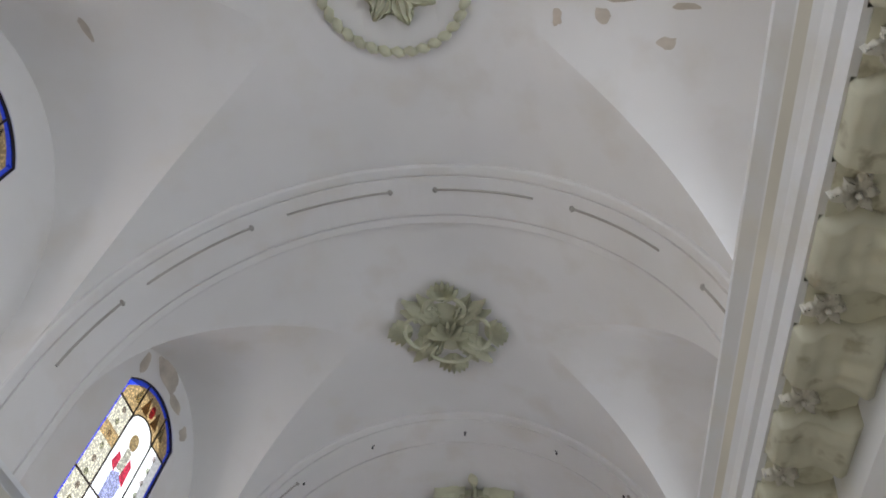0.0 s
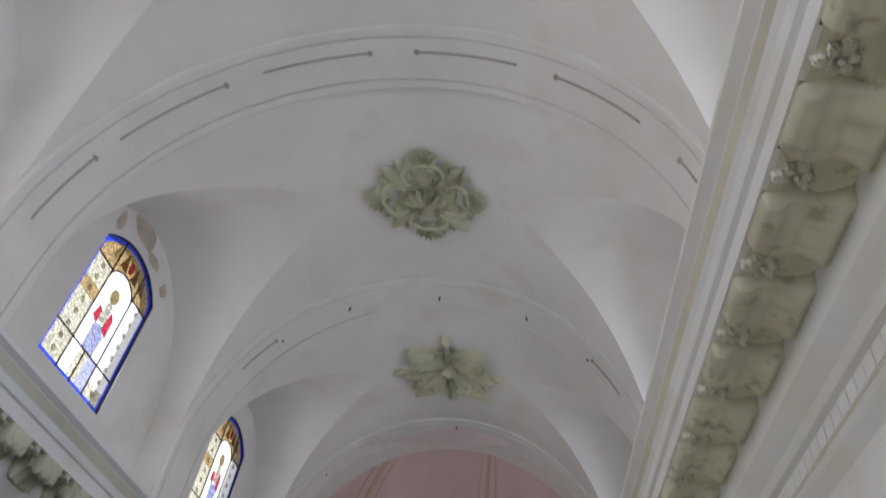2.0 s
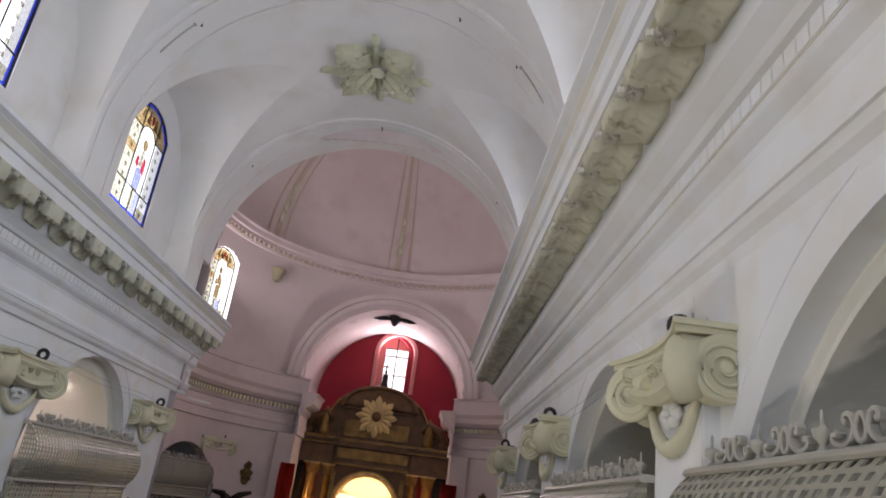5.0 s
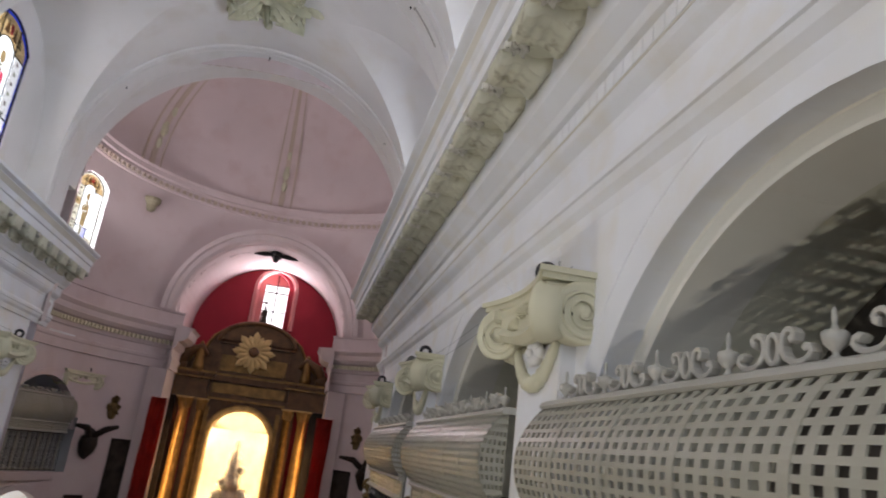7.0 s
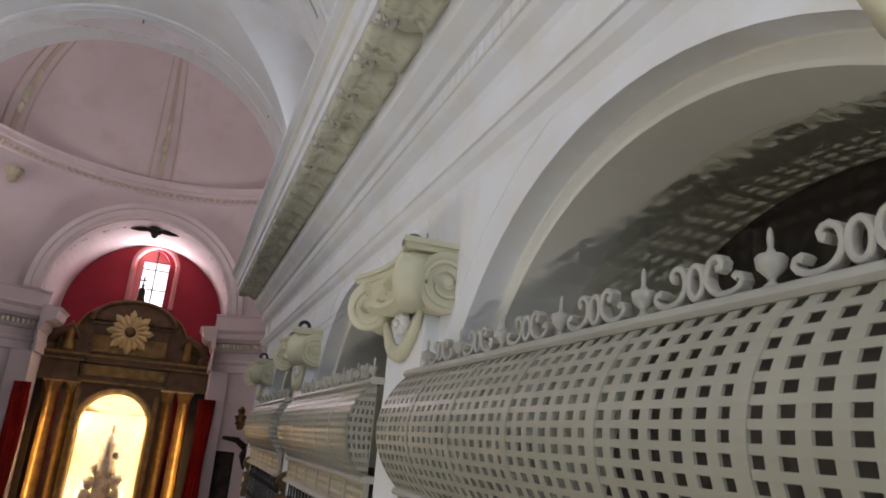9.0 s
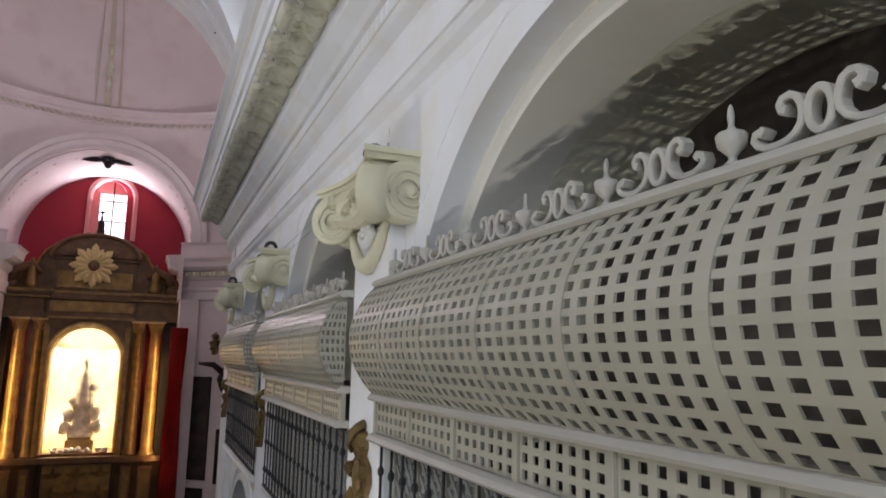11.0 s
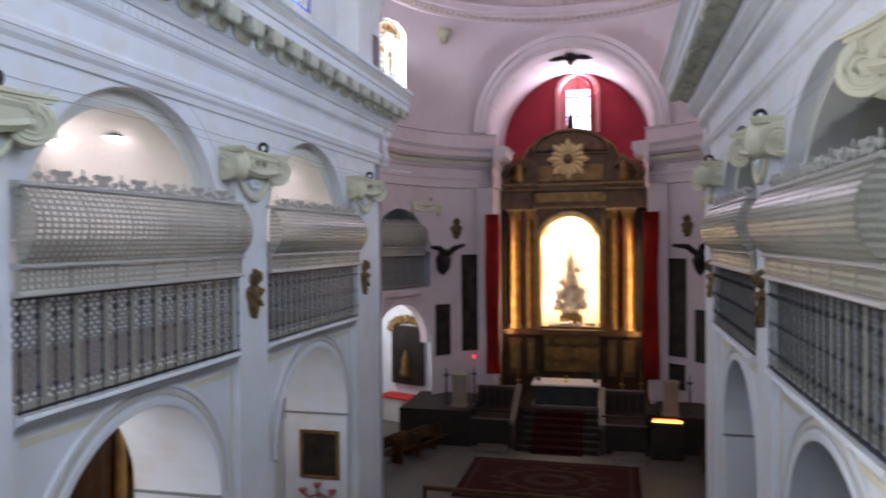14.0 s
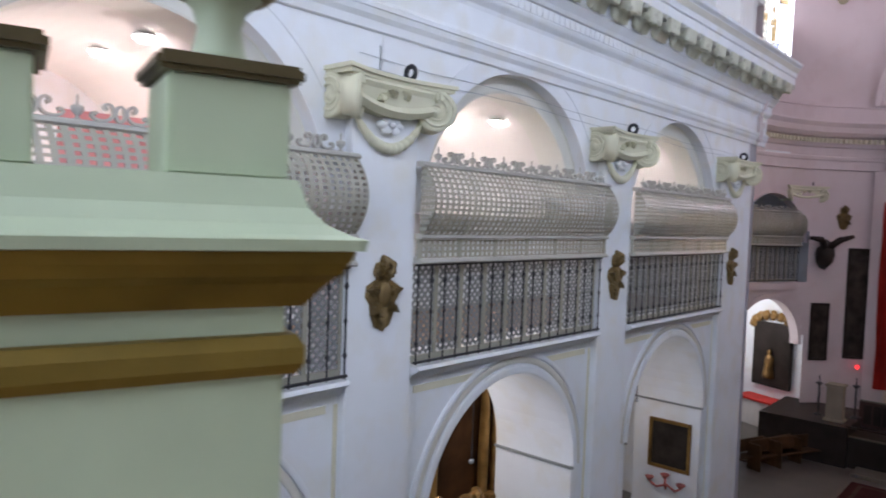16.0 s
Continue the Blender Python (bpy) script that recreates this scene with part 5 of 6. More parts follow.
rug = empty("patterned_carpet", (0.2, 23.9, 0.0))
part("carpet_base", boxes((-3.0, 3.0, -2.2, 2.05, 0.0, 0.014), bevel=0.004), carpet_red, rug)
part("border_band", boxes((-2.75, 2.75, -1.98, -1.86, 0.013, 0.018), (-2.75, 2.75, 1.72, 1.84, 0.013, 0.018), (-2.75, -2.63, -1.86, 1.72, 0.013, 0.018), (2.63, 2.75, -1.86, 1.72, 0.013, 0.018)), carpet_gold, rug)
bm = bmesh.new()
for r0, r1 in ((0.85, 1.0), (0.3, 0.55)):
    n = 40
    ring = [[bm.verts.new((1.7 * r * math.cos(2 * math.pi * k / n) * (1 + 0.06 * math.cos(12 * math.pi * k / n * 2)), 1.15 * r * math.sin(2 * math.pi * k / n), 0.018)) for k in range(n)] for r in (r0, r1)]
    for k in range(n):
        bm.faces.new((ring[0][k], ring[0][(k + 1) % n], ring[1][(k + 1) % n], ring[1][k]))
for k in range(14):
    a = 2 * math.pi * k / 14
    blob(bm, (1.95 * math.cos(a), 1.38 * math.sin(a), 0.016), (0.22, 0.16, 0.004), k, 0.3, 1)
part("medallion", bm, carpet_gold, rug)
tagged(rug, "large dark red carpet with a faded gold medallion", "carpet")

altar = empty("altar_table", (0.33, 30.45, 1.10))
part("body", boxes((-1.3, 1.3, -0.6, 0.6, 0.0, 0.92), bevel=0.015), mat("green_marble", (0.028, 0.036, 0.03), 0.3, vary=0.5, scale=9, bump=0.05), altar, "dark green marble front")
part("plinth", boxes((-1.45, 1.45, -0.75, 0.7, 0, 0.10), bevel=0.01), marble_white, altar)
bm = boxes((-1.43, 1.43, -0.72, 0.72, 0.92, 1.0), bevel=0.012)
part("cloth", bm, white_cloth, altar, "white linen cloth")
tagged(altar, "dark marble altar table with a white cloth", "altar")
crucifix = part("altar_cross", lathe([(0.1, 0), (0.08, 0.03), (0.02, 0.06), (0.02, 0.2), (0.05, 0.24), (0.01, 0.3)], 10, at=(0.33, 30.4, 2.1)), gilt)
tagged(crucifix, "small gilt stand on the white altar cloth", "altar stand")
for x in (-0.88, 1.55):
    ob = empty("flower_arrangement", (x, 30.5, 2.1))
    part("vase", lathe([(0.08, 0), (0.12, 0.08), (0.09, 0.16), (0.11, 0.2)], 12), old_gilt, ob)
    bm = bmesh.new()
    rnd = random.Random(5)
    for k in range(26):
        leaf(bm, Matrix.Translation((0, 0, 0.18)) @ Matrix.Rotation(rnd.uniform(0, 6.28), 4, "Z") @ Matrix.Rotation(-rnd.uniform(0.1, 1.2), 4, "Y"), rnd.uniform(0.16, 0.3), 0.07, 2, 0.03)
    part("foliage", bm, mat("dark_leaves", (0.03, 0.05, 0.02), 0.6, vary=0.4), ob)
    tagged(ob, "dark green leaves in a low gilt vase", "flowers", "altar flowers")


# ---- retablo ----
def column(x, y, z0, z1, r, material, parent):
    o = part("column", lathe([(r * 1.35, 0), (r * 1.35, 0.1), (r * 1.15, 0.14), (r * 1.2, 0.2), (r, 0.26), (r * 1.05, 1.2), (r * 0.86, z1 - z0 - 0.5), (r * 1.0, z1 - z0 - 0.48)], 20, at=(x, y, z0)), material, parent, smooth=True)
    bm = bmesh.new()
    zt = z1 - z0 - 0.5
    lathe([(r * 0.86, zt), (r * 1.0, zt + 0.2), (r * 1.45, zt + 0.42)], 16, bm, (x, y, z0))
    box(bm, x - r * 1.5, x + r * 1.5, y - r * 1.5, y + r * 1.5, z0 + zt + 0.42, z1)
    for k in range(8):
        a = 2 * math.pi * k / 8
        leaf(bm, Matrix.Translation((x + r * 0.9 * math.cos(a), y + r * 0.9 * math.sin(a), z0 + zt)) @ Matrix.Rotation(a, 4, "Z") @ Matrix.Rotation(radians(-78), 4, "Y"), 0.36, 0.2, 3, 0.05)
    part("column_capital", bm, gilt, parent)
    return o


RX = 0.36
ret = empty("retablo", (RX, 33.8, 1.10))


def rbox(name, material, *rows, bevel=0.02, label=""):
    return part(name, boxes(*rows, bevel=bevel), material, ret, label)


rbox("base", dark_wood, (-3.4, 3.4, 0.0, 1.6, 0, 0.5), (-3.25, -1.5, -0.2, 1.6, 0.5, 2.6), (1.5, 3.25, -0.2, 1.6, 0.5, 2.6), (-1.5, 1.5, 0.1, 1.6, 0.5, 2.6))
for sg in (-1, 1):
    rbox("pedestal_panel", brown_gilt, (sg * 2.65 - 0.28, sg * 2.65 + 0.28, -0.30, -0.18, 0.7, 2.4), (sg * 1.9 - 0.2, sg * 1.9 + 0.2, -0.27, -0.18, 0.7, 2.4))
rbox("predella_panel", old_gilt, (-1.3, 1.3, 0.02, 0.12, 0.8, 2.5))
for k, (x, z, a) in enumerate([(x, z, a) for x in (-0.9, 0.0, 0.9) for z in (1.25, 2.0) for a in (20, 160, 90)]):
    bm = bmesh.new()
    leaf(bm, Matrix.Translation((x, 0.03, z)) @ Matrix.Rotation(radians(-a), 4, "Y") @ Matrix.Rotation(radians(90), 4, "X"), 0.42, 0.24, 4, 0.06, thick=0.02)
    part("carved_leaf", bm, old_gilt, ret)
for sg in (-1, 1):
    for x0, x1 in ((2.38, 2.92), (1.73, 2.07)):
        xa, xb = sorted((sg * x0, sg * x1))
        rbox("gilt_panel", old_gilt, (xa + 0.05, xb - 0.05, -0.34, -0.28, 0.95, 2.2), bevel=0.01)
    xa, xb = sorted((sg * 1.5, sg * 3.66))
    rbox("cornice_moulding", old_gilt, (xa, xb, -0.74, -0.66, 9.70, 9.80), (xa + 0.1, xb - 0.15, -0.61, -0.54, 9.46, 9.53), bevel=0.01)
    rbox("niche_pilaster", old_gilt, (sg * 1.58 - 0.1 - 0.07, sg * 1.58 + 0.1 - 0.07, -0.16, 0.02, 2.85, 8.3), bevel=0.02)
rbox("cornice_moulding", old_gilt, (-1.5, 1.5, -0.31, -0.24, 9.70, 9.80), (-1.75, 1.75, -0.17, -0.1, 8.62, 8.72), bevel=0.01)
rbox("ledge", brown_gilt, (-3.4, 3.4, -0.42, 1.6, 2.6, 2.85))
# body with a niche cut through
bm = arched_panel(bmesh.new(), 0, 0.6, -2.3, 2.3, 2.85, 8.6, 0.0, 6.9, 1.35, 2.95)
bmesh.ops.transform(bm, matrix=Matrix.Translation((-0.07, 0.6, 0)) @ Matrix.Rotation(radians(-90), 4, "Z"), verts=bm.verts)
part("niche_wall", bm, brown_gilt, ret)
bm = bmesh.new()
prof = [(1.35, -0.08), (1.42, -0.14), (1.55, -0.14), (1.62, -0.06), (1.62, 0.04), (1.35, 0.04)]
st = [lambda r, y: Vector((-0.07 + r, y, 2.95))] + [lambda r, y, a=radians(180 * k / 32): Vector((-0.07 + r * math.cos(a), y, 6.9 + r * math.sin(a))) for k in range(33)] + [lambda r, y: Vector((-0.07 - r, y, 2.95))]
part("niche_frame", sweep(prof, st, bm=bm), gilt, ret)
for sg in (-1, 1):
    column(sg * 2.65, -0.1, 2.85, 8.6, 0.25, gilt, ret)
    column(sg * 1.93, 0.02, 2.85, 8.6, 0.2, old_gilt, ret)
    rbox("side_pilaster", black_wood, (sg * 3.22 - 0.27, sg * 3.22 + (0.42 if sg > 0 else 0.27) - (0.15 if sg < 0 else 0.0), 0.1, 1.4, 2.85, 8.6))
    rbox("entablature_block", brown_gilt, (sg * 2.74 - 1.0, sg * 2.74 + 1.0, -0.45, 1.2, 8.6, 8.85), (sg * 2.74 - 0.92, sg * 2.74 + 0.92, -0.38, 1.2, 8.85, 9.45), (sg * 2.74 - 1.1, sg * 2.74 + 1.1, -0.55, 1.2, 9.45, 9.62), (sg * 2.74 - 1.2, sg * 2.74 + 1.2, -0.68, 1.2, 9.62, 9.82))
    bm = bmesh.new()
    tube([(sg * 3.3, -0.1, 9.8), (sg * 3.0, -0.1, 10.6), (sg * 2.4, -0.1, 10.9), (sg * 2.1, -0.1, 10.5)], 0.22, 8, bm, [1.2, 1.0, 0.8, 0.5])
    blob(bm, (sg * 3.25, -0.1, 10.0), (0.35, 0.3, 0.3), 2, 0.4)
    part("scroll", bm, brown_gilt, ret, smooth=True)
    # plain carved uprights over the columns
    bm = bmesh.new()
    lump_statue(bm, sg * 2.45, -0.1, 9.82, 1.35, 1)
    part("finial", bm, old_gilt, ret, smooth=True)
rbox("entablature", brown_gilt, (-1.8, 1.8, -0.1, 1.2, 8.6, 8.85), (-1.8, 1.8, -0.05, 1.2, 8.85, 9.45), (-1.8, 1.8, -0.25, 1.2, 9.45, 9.82))
rbox("frieze_panel", old_gilt, (-1.65, 1.65, -0.12, 0.0, 8.92, 9.38))
rbox("attic", brown_gilt, (-1.6, 1.6, 0.1, 1.2, 9.82, 11.2), (-1.75, 1.75, -0.05, 1.2, 11.2, 11.4))
for sg in (-1, 1):
    bm = bmesh.new()
    prof = [(sg * 1.55, 9.82), (sg * 3.1, 9.82), (sg * 3.05, 10.15), (sg * 2.75, 10.5), (sg * 2.5, 10.65), (sg * 2.3, 11.0), (sg * 2.0, 11.55), (sg * 1.55, 11.9)]
    lo, hi = [bm.verts.new((x, 0.25, z)) for x, z in prof], [bm.verts.new((x, 1.0, z)) for x, z in prof]
    bm.faces.new(lo)
    bm.faces.new(hi[::-1])
    for k in range(len(prof)):
        j = (k + 1) % len(prof)
        bm.faces.new((lo[k], lo[j], hi[j], hi[k]))
    part("side_wing", bm, brown_gilt, ret)
    part("wing_moulding", tube([(x, 0.2, z) for x, z in prof[1:]], 0.07, 7), old_gilt, ret, smooth=True)
rbox("attic_panel", old_gilt, (-1.5, 1.5, 0.0, 0.12, 9.95, 10.7))
bm = bmesh.new()
arc = [(1.75 * math.cos(radians(a)), 11.3 + 1.02 * math.sin(radians(a))) for a in range(0, 181, 10)]
lo, hi = [bm.verts.new((x, -0.05, z)) for x, z in arc], [bm.verts.new((x, 1.0, z)) for x, z in arc]
bm.faces.new(lo)
bm.faces.new(hi[::-1])
for k in range(len(arc) - 1):
    bm.faces.new((lo[k], lo[k + 1], hi[k + 1], hi[k]))
part("pediment", bm, brown_gilt, ret)
part("pediment_moulding", tube([(x, -0.1, z) for x, z in arc], 0.10, 8), brown_gilt, ret, smooth=True)
# sunburst
pale_gilt = mat("pale_gilt", (0.62, 0.45, 0.2), 0.45, metal=0.4, vary=0.2, scale=8)
for k in range(16):
    bm = bmesh.new()
    a = 2 * math.pi * k / 16
    ln, w = (1.0 if k % 2 == 0 else 0.82), 0.15
    c, t = Vector((math.cos(a), 0, math.sin(a))), Vector((-math.sin(a), 0, math.cos(a)))
    o = Vector((-0.09, -0.28, 10.94))
    vs = [bm.verts.new(o + p) for p in (c * 0.2 + t * w * 0.6, c * 0.2 - t * w * 0.6, c * ln * 0.8 - t * w, c * ln, c * ln * 0.8 + t * w)]
    ridge = bm.verts.new(o + c * ln * 0.6 + Vector((0, -0.07, 0)))
    bk = [bm.verts.new(v.co + Vector((0, 0.1, 0))) for v in vs]
    for j in range(5):
        bm.faces.new((vs[j], vs[(j + 1) % 5], ridge))
        bm.faces.new((vs[j], bk[j], bk[(j + 1) % 5], vs[(j + 1) % 5]))
    part("sun_ray", bm, pale_gilt, ret)
bm = bmesh.new()
blob(bm, (-0.09, -0.34, 10.94), (0.24, 0.1, 0.24), 3, 0.1)
part("sun_disc", bm, brown_gilt, ret, smooth=True)
bm = bmesh.new()
lump_statue(bm, 0.0, 0.3, 12.28, 1.0, 3)
box(bm, -0.03, 0.03, 0.27, 0.33, 13.2, 13.62)
box(bm, -0.15, 0.15, 0.27, 0.33, 13.4, 13.46)
part("crowning_cross", bm, black_wood, ret)
tagged(ret, "tall dark walnut retablo with gilded columns and a lit niche", "altarpiece")

# niche chamber
niche = empty("niche_chamber", (RX - 0.07, 34.4, 1.10))
gold_wall = mat("golden_niche_lining", (0.92, 0.78, 0.50), 0.6, metal=0.0, vary=0.2, scale=6, bump=0.3)
bm = bmesh.new()
rows = []
for k in range(25):
    a = radians(180 * k / 24)
    rows.append([bm.verts.new((1.6 * math.cos(a), 1.7 * math.sin(a), z)) for z in (2.6, 7.4)])
for p, q in zip(rows, rows[1:]):
    bm.faces.new((p[0], q[0], q[1], p[1]))
part("lining", bm, gold_wall, niche)
part("ceiling_panel", boxes((-1.7, 1.7, 0.0, 1.8, 8.3, 8.4)), gold_wall, niche)
part("side_panel", boxes((-1.7, -1.6, 0, 0.4, 2.6, 8.4), (1.6, 1.7, 0, 0.4, 2.6, 8.4), (-1.7, 1.7, 1.7, 1.8, 7.3, 8.4)), gold_wall, niche)
part("shelf", boxes((-1.6, 1.6, -0.3, 1.7, 2.75, 2.95), bevel=0.02), gilt, niche)
tagged(niche, "brightly lit golden niche behind the retablo arch", "niche")
statue_bm = bmesh.new()
lathe([(0.5, 0), (0.55, 0.2), (0.36, 0.5), (0.42, 0.9), (0.3, 1.5)], 16, statue_bm, (0, 0, 0))
lump_statue(statue_bm, 0, 0, 1.2, 2.2, 2)
for k, (x, z, sc) in enumerate(((-0.55, 0.9, 0.3), (0.5, 1.0, 0.32), (-0.4, 1.5, 0.22), (0.62, 0.45, 0.3), (-0.65, 0.4, 0.3), (0.36, 2.1, 0.2))):
    blob(statue_bm, (x, -0.15, z), (sc, sc * 0.7, sc), k, 0.4)
st_ob = part("statue", statue_bm, flesh_paint, smooth=True)
st_ob.location = (RX - 0.05, 34.62, 4.67)
tagged(st_ob, "pale gilded robed statue on clouds in the niche", "statue")
bm = boxes((-0.55, 0.55, -0.3, 0.3, 0, 0.5), (-0.45, 0.45, -0.25, 0.25, 0.5, 0.62), bevel=0.02)
ped = part("statue_pedestal", bm, gilt)
ped.location = (RX - 0.05, 34.62, 4.05)
tagged(ped, "gilded pedestal under the niche statue", "pedestal")
flowers = part("white_flowers", bmesh.new(), white_cloth)
bm = bmesh.new()
rnd = random.Random(8)
for k in range(40):
    blob(bm, (rnd.uniform(-1.1, 1.1), rnd.uniform(-0.15, 0.1), rnd.uniform(0.0, 0.14)), (0.1, 0.09, 0.08), k, 0.4, 1)
bm.to_mesh(flowers.data)
bm.free()
flowers.location = (RX - 0.05, 34.18, 4.10)
tagged(flowers, "row of white flowers on the niche ledge", "flowers")

# ---- apse window, boss and hangings ----
bm = bmesh.new()
arc = [(0.13 + 0.9 * math.cos(radians(a)) + AX, 15.75 + 0.9 * math.sin(radians(a))) for a in range(0, 181, 12)]
apse = empty("apse_window", (0, 36.95, 0))
bm.faces.new([bm.verts.new((x, 0, z)) for x, z in [(AX + 0.73, 13.75), (AX + 0.73, 16.05), (AX - 0.47, 16.05), (AX - 0.47, 13.75)]])
o = part("glass", bm, gl_white, apse)
o.visible_shadow = False
part("mullion", boxes((AX + 0.1, AX + 0.16, -0.03, 0.03, 13.75, 16.6), (AX - 0.47, AX + 0.73, -0.03, 0.03, 14.6, 14.65), (AX - 0.47, AX + 0.73, -0.03, 0.03, 15.6, 15.65)), black_wood, apse)
bm = sweep([(0.9, -0.5), (0.98, -0.55), (1.12, -0.5), (1.12, 0.3), (0.9, 0.3)], [lambda r, y: Vector((AX + 0.13 + r, y, 13.7))] + [lambda r, y, a=radians(180 * k / 20): Vector((AX + 0.13 + r * math.cos(a), y, 15.75 + r * math.sin(a))) for k in range(21)] + [lambda r, y: Vector((AX + 0.13 - r, y, 13.7))])
pink_reveal = mat("pink_reveal", (0.62, 0.25, 0.25), 0.8)
part("embrasure", boxes((AX - 1.0, AX - 0.47, -0.02, 0.3, 13.6, 16.9), (AX + 0.73, AX + 1.3, -0.02, 0.3, 13.6, 16.9), (AX - 0.47, AX + 0.73, -0.02, 0.3, 16.05, 16.9)), pink_reveal, apse, "pink splayed sides of the window")
part("surround", bm, pink_reveal, apse, "pink painted reveal")
tagged(apse, "tall bright window in the crimson altar wall", "window")
boss = empty("arch_boss", (AX + 0.0, 33.0, 16.72))
bm = bmesh.new()
for k in range(4):
    leaf(bm, Matrix.Rotation(radians(180), 4, "X") @ Matrix.Rotation(k * math.pi / 2, 4, "Z") @ Matrix.Translation((0.1, 0, 0)), 0.95 if k % 2 == 0 else 0.5, 0.5, 5, 0.1)
part("leaves", bm, iron, boss)
bm = bmesh.new()
blob(bm, (0, 0, -0.2), (0.16, 0.16, 0.2), 2, 0.3)
part("pendant", bm, iron, boss, smooth=True)
tagged(boss, "dark carved leaf boss under the altar arch", "ceiling ornament")

for sx in (-1, 1):
    bm = bmesh.new()
    rows = []
    for k in range(25):
        t = k / 24
        x = AX + sx * (3.12 + 0.62 * t)
        y = 31.08 + 0.07 * math.sin(t * 34)
        rows.append([bm.verts.new((x + 0.05 * math.sin(t * 30 + z), y, z)) for z in (2.2, 3, 5, 7, 8.6, 9.4)])
    for p, q in zip(rows, rows[1:]):
        for j in range(5):
            bm.faces.new((p[j], q[j], q[j + 1], p[j + 1]))
    r = bmesh.ops.solidify(bm, geom=bm.faces[:], thickness=0.02)
    tagged(part("red_hanging", bm, red_cloth, smooth=True), "long red velvet hanging beside the retablo", "curtain", "red hangings")
    bm = boxes((-0.16, 0.16, -0.1, 0.1, 0, 0.1), bevel=0.01)
    lathe([(0.05, 0.1), (0.035, 0.3), (0.05, 0.9), (0.12, 1.0), (0.03, 1.05), (0.03, 1.5), (0.01, 1.55)], 10, bm)
    for k, x in enumerate((2.2, 3.0)):
        o = part("candle_stand", bm.copy(), old_gilt)
        o.location = (AX + sx * x, 30.4 + 0.3 * k, 1.10)
        tagged(o, "dark turned candle stand on the altar platform", "candle stand", "candle stands")
    bm.free()

# ---- crossing: ambos, votive stand, benches, pictures ----
for x, y in ((-3.85, 28.0), (4.45, 28.1)):
    ob = empty("ambo", (x, y, 1.42))
    part("pillar", boxes((-0.27, 0.27, -0.22, 0.22, 0.0, 1.25), bevel=0.02), beige_stone, ob)
    part("desk", boxes((-0.32, 0.32, -0.28, 0.28, 1.25, 1.33), bevel=0.015), beige_stone, ob)
    part("foot", boxes((-0.33, 0.33, -0.28, 0.28, -0.0, 0.08), bevel=0.01), beige_stone, ob)
    tagged(ob, "beige stone reading stand beside the altar steps", "ambo", "ambos")
tagged(part("side_platform", boxes((-6.2, -3.25, 27.2, 30.5, -0.02, 1.42), bevel=0.01), black_wood), kind="structure", label="dark wooden choir platform beside the steps", category="platform")
tagged(part("side_platform", boxes((4.05, 6.2, 27.8, 30.5, -0.02, 1.42), bevel=0.01), black_wood), kind="structure", label="dark wooden choir platform beside the steps", category="platform")
for x, y in ((-4.5, 28.4), (-3.4, 28.9), (5.2, 28.6)):
    bm = lathe([(0.16, 0), (0.14, 0.05), (0.03, 0.1), (0.04, 0.7), (0.03, 1.1), (0.14, 1.2), (0.02, 1.24), (0.02, 1.45), (0.005, 1.5)], 12)
    o = part("candlestick", bm, iron)
    o.location = (x, y, 1.42)
    tagged(o, "tall dark iron candlestick by the altar steps", "candlestick", "tall candlesticks")

votive = empty("votive_stand", (4.25, 27.2, 0.0))
part("cabinet", boxes((-0.6, 0.6, -0.3, 0.3, 0.08, 1.32), (-0.55, 0.55, -0.25, 0.25, 0, 0.08), bevel=0.015), black_wood, votive)
part("candle_tray", boxes((-0.6, 0.6, -0.3, 0.05, 1.32, 1.44), bevel=0.01), iron, votive)
part("yellow_lights", boxes((-0.52, 0.52, -0.306, -0.2, 1.42, 1.49)), glow_mat("yellow_light", (1.0, 0.62, 0.08), 3.0), votive, "row of lit yellow votive lights")
part("red_lights", boxes((-0.52, 0.45, -0.2, -0.14, 1.44, 1.53)), glow_mat("red_light", (1.0, 0.12, 0.03), 2.0), votive, "thin row of red lights")
tagged(votive, "black votive candle stand with lit yellow lights", "votive stand")


def pew(x, y, rz):
    ob = empty("pew", (x, y, 0), rz)
    part("seat", boxes((-1.1, 1.1, -0.2, 0.2, 0.42, 0.47), bevel=0.01), dark_wood, ob)
    part("backrest", boxes((-1.1, 1.1, 0.2, 0.25, 0.5, 0.95), bevel=0.012), dark_wood, ob)
    for sx in (-1.1, 1.05):
        part("end_panel", boxes((sx, sx + 0.06, -0.25, 0.27, 0, 0.9), bevel=0.012), dark_wood, ob)
    part("kneeler", boxes((-1.05, 1.05, 0.4, 0.6, 0.14, 0.19), bevel=0.01), dark_wood, ob)
    return tagged(ob, "dark wooden pew standing on the marble floor", "pew", "pews")


for x, y, r in ((-5.7, 24.6, 70), (-5.1, 25.6, 70), (-4.6, 26.5, 64), (5.9, 24.8, -70)):
    pew(x, y, r)
tagged(part("front_rail", boxes((-3.4, 3.9, 20.6, 20.72, 0.55, 0.66), (-3.4, -3.3, 20.6, 20.72, 0, 0.55), (0.2, 0.3, 20.6, 20.72, 0, 0.55), (3.8, 3.9, 20.6, 20.72, 0, 0.55), bevel=0.01), dark_wood), "dark wooden rail before the carpet", "rail")


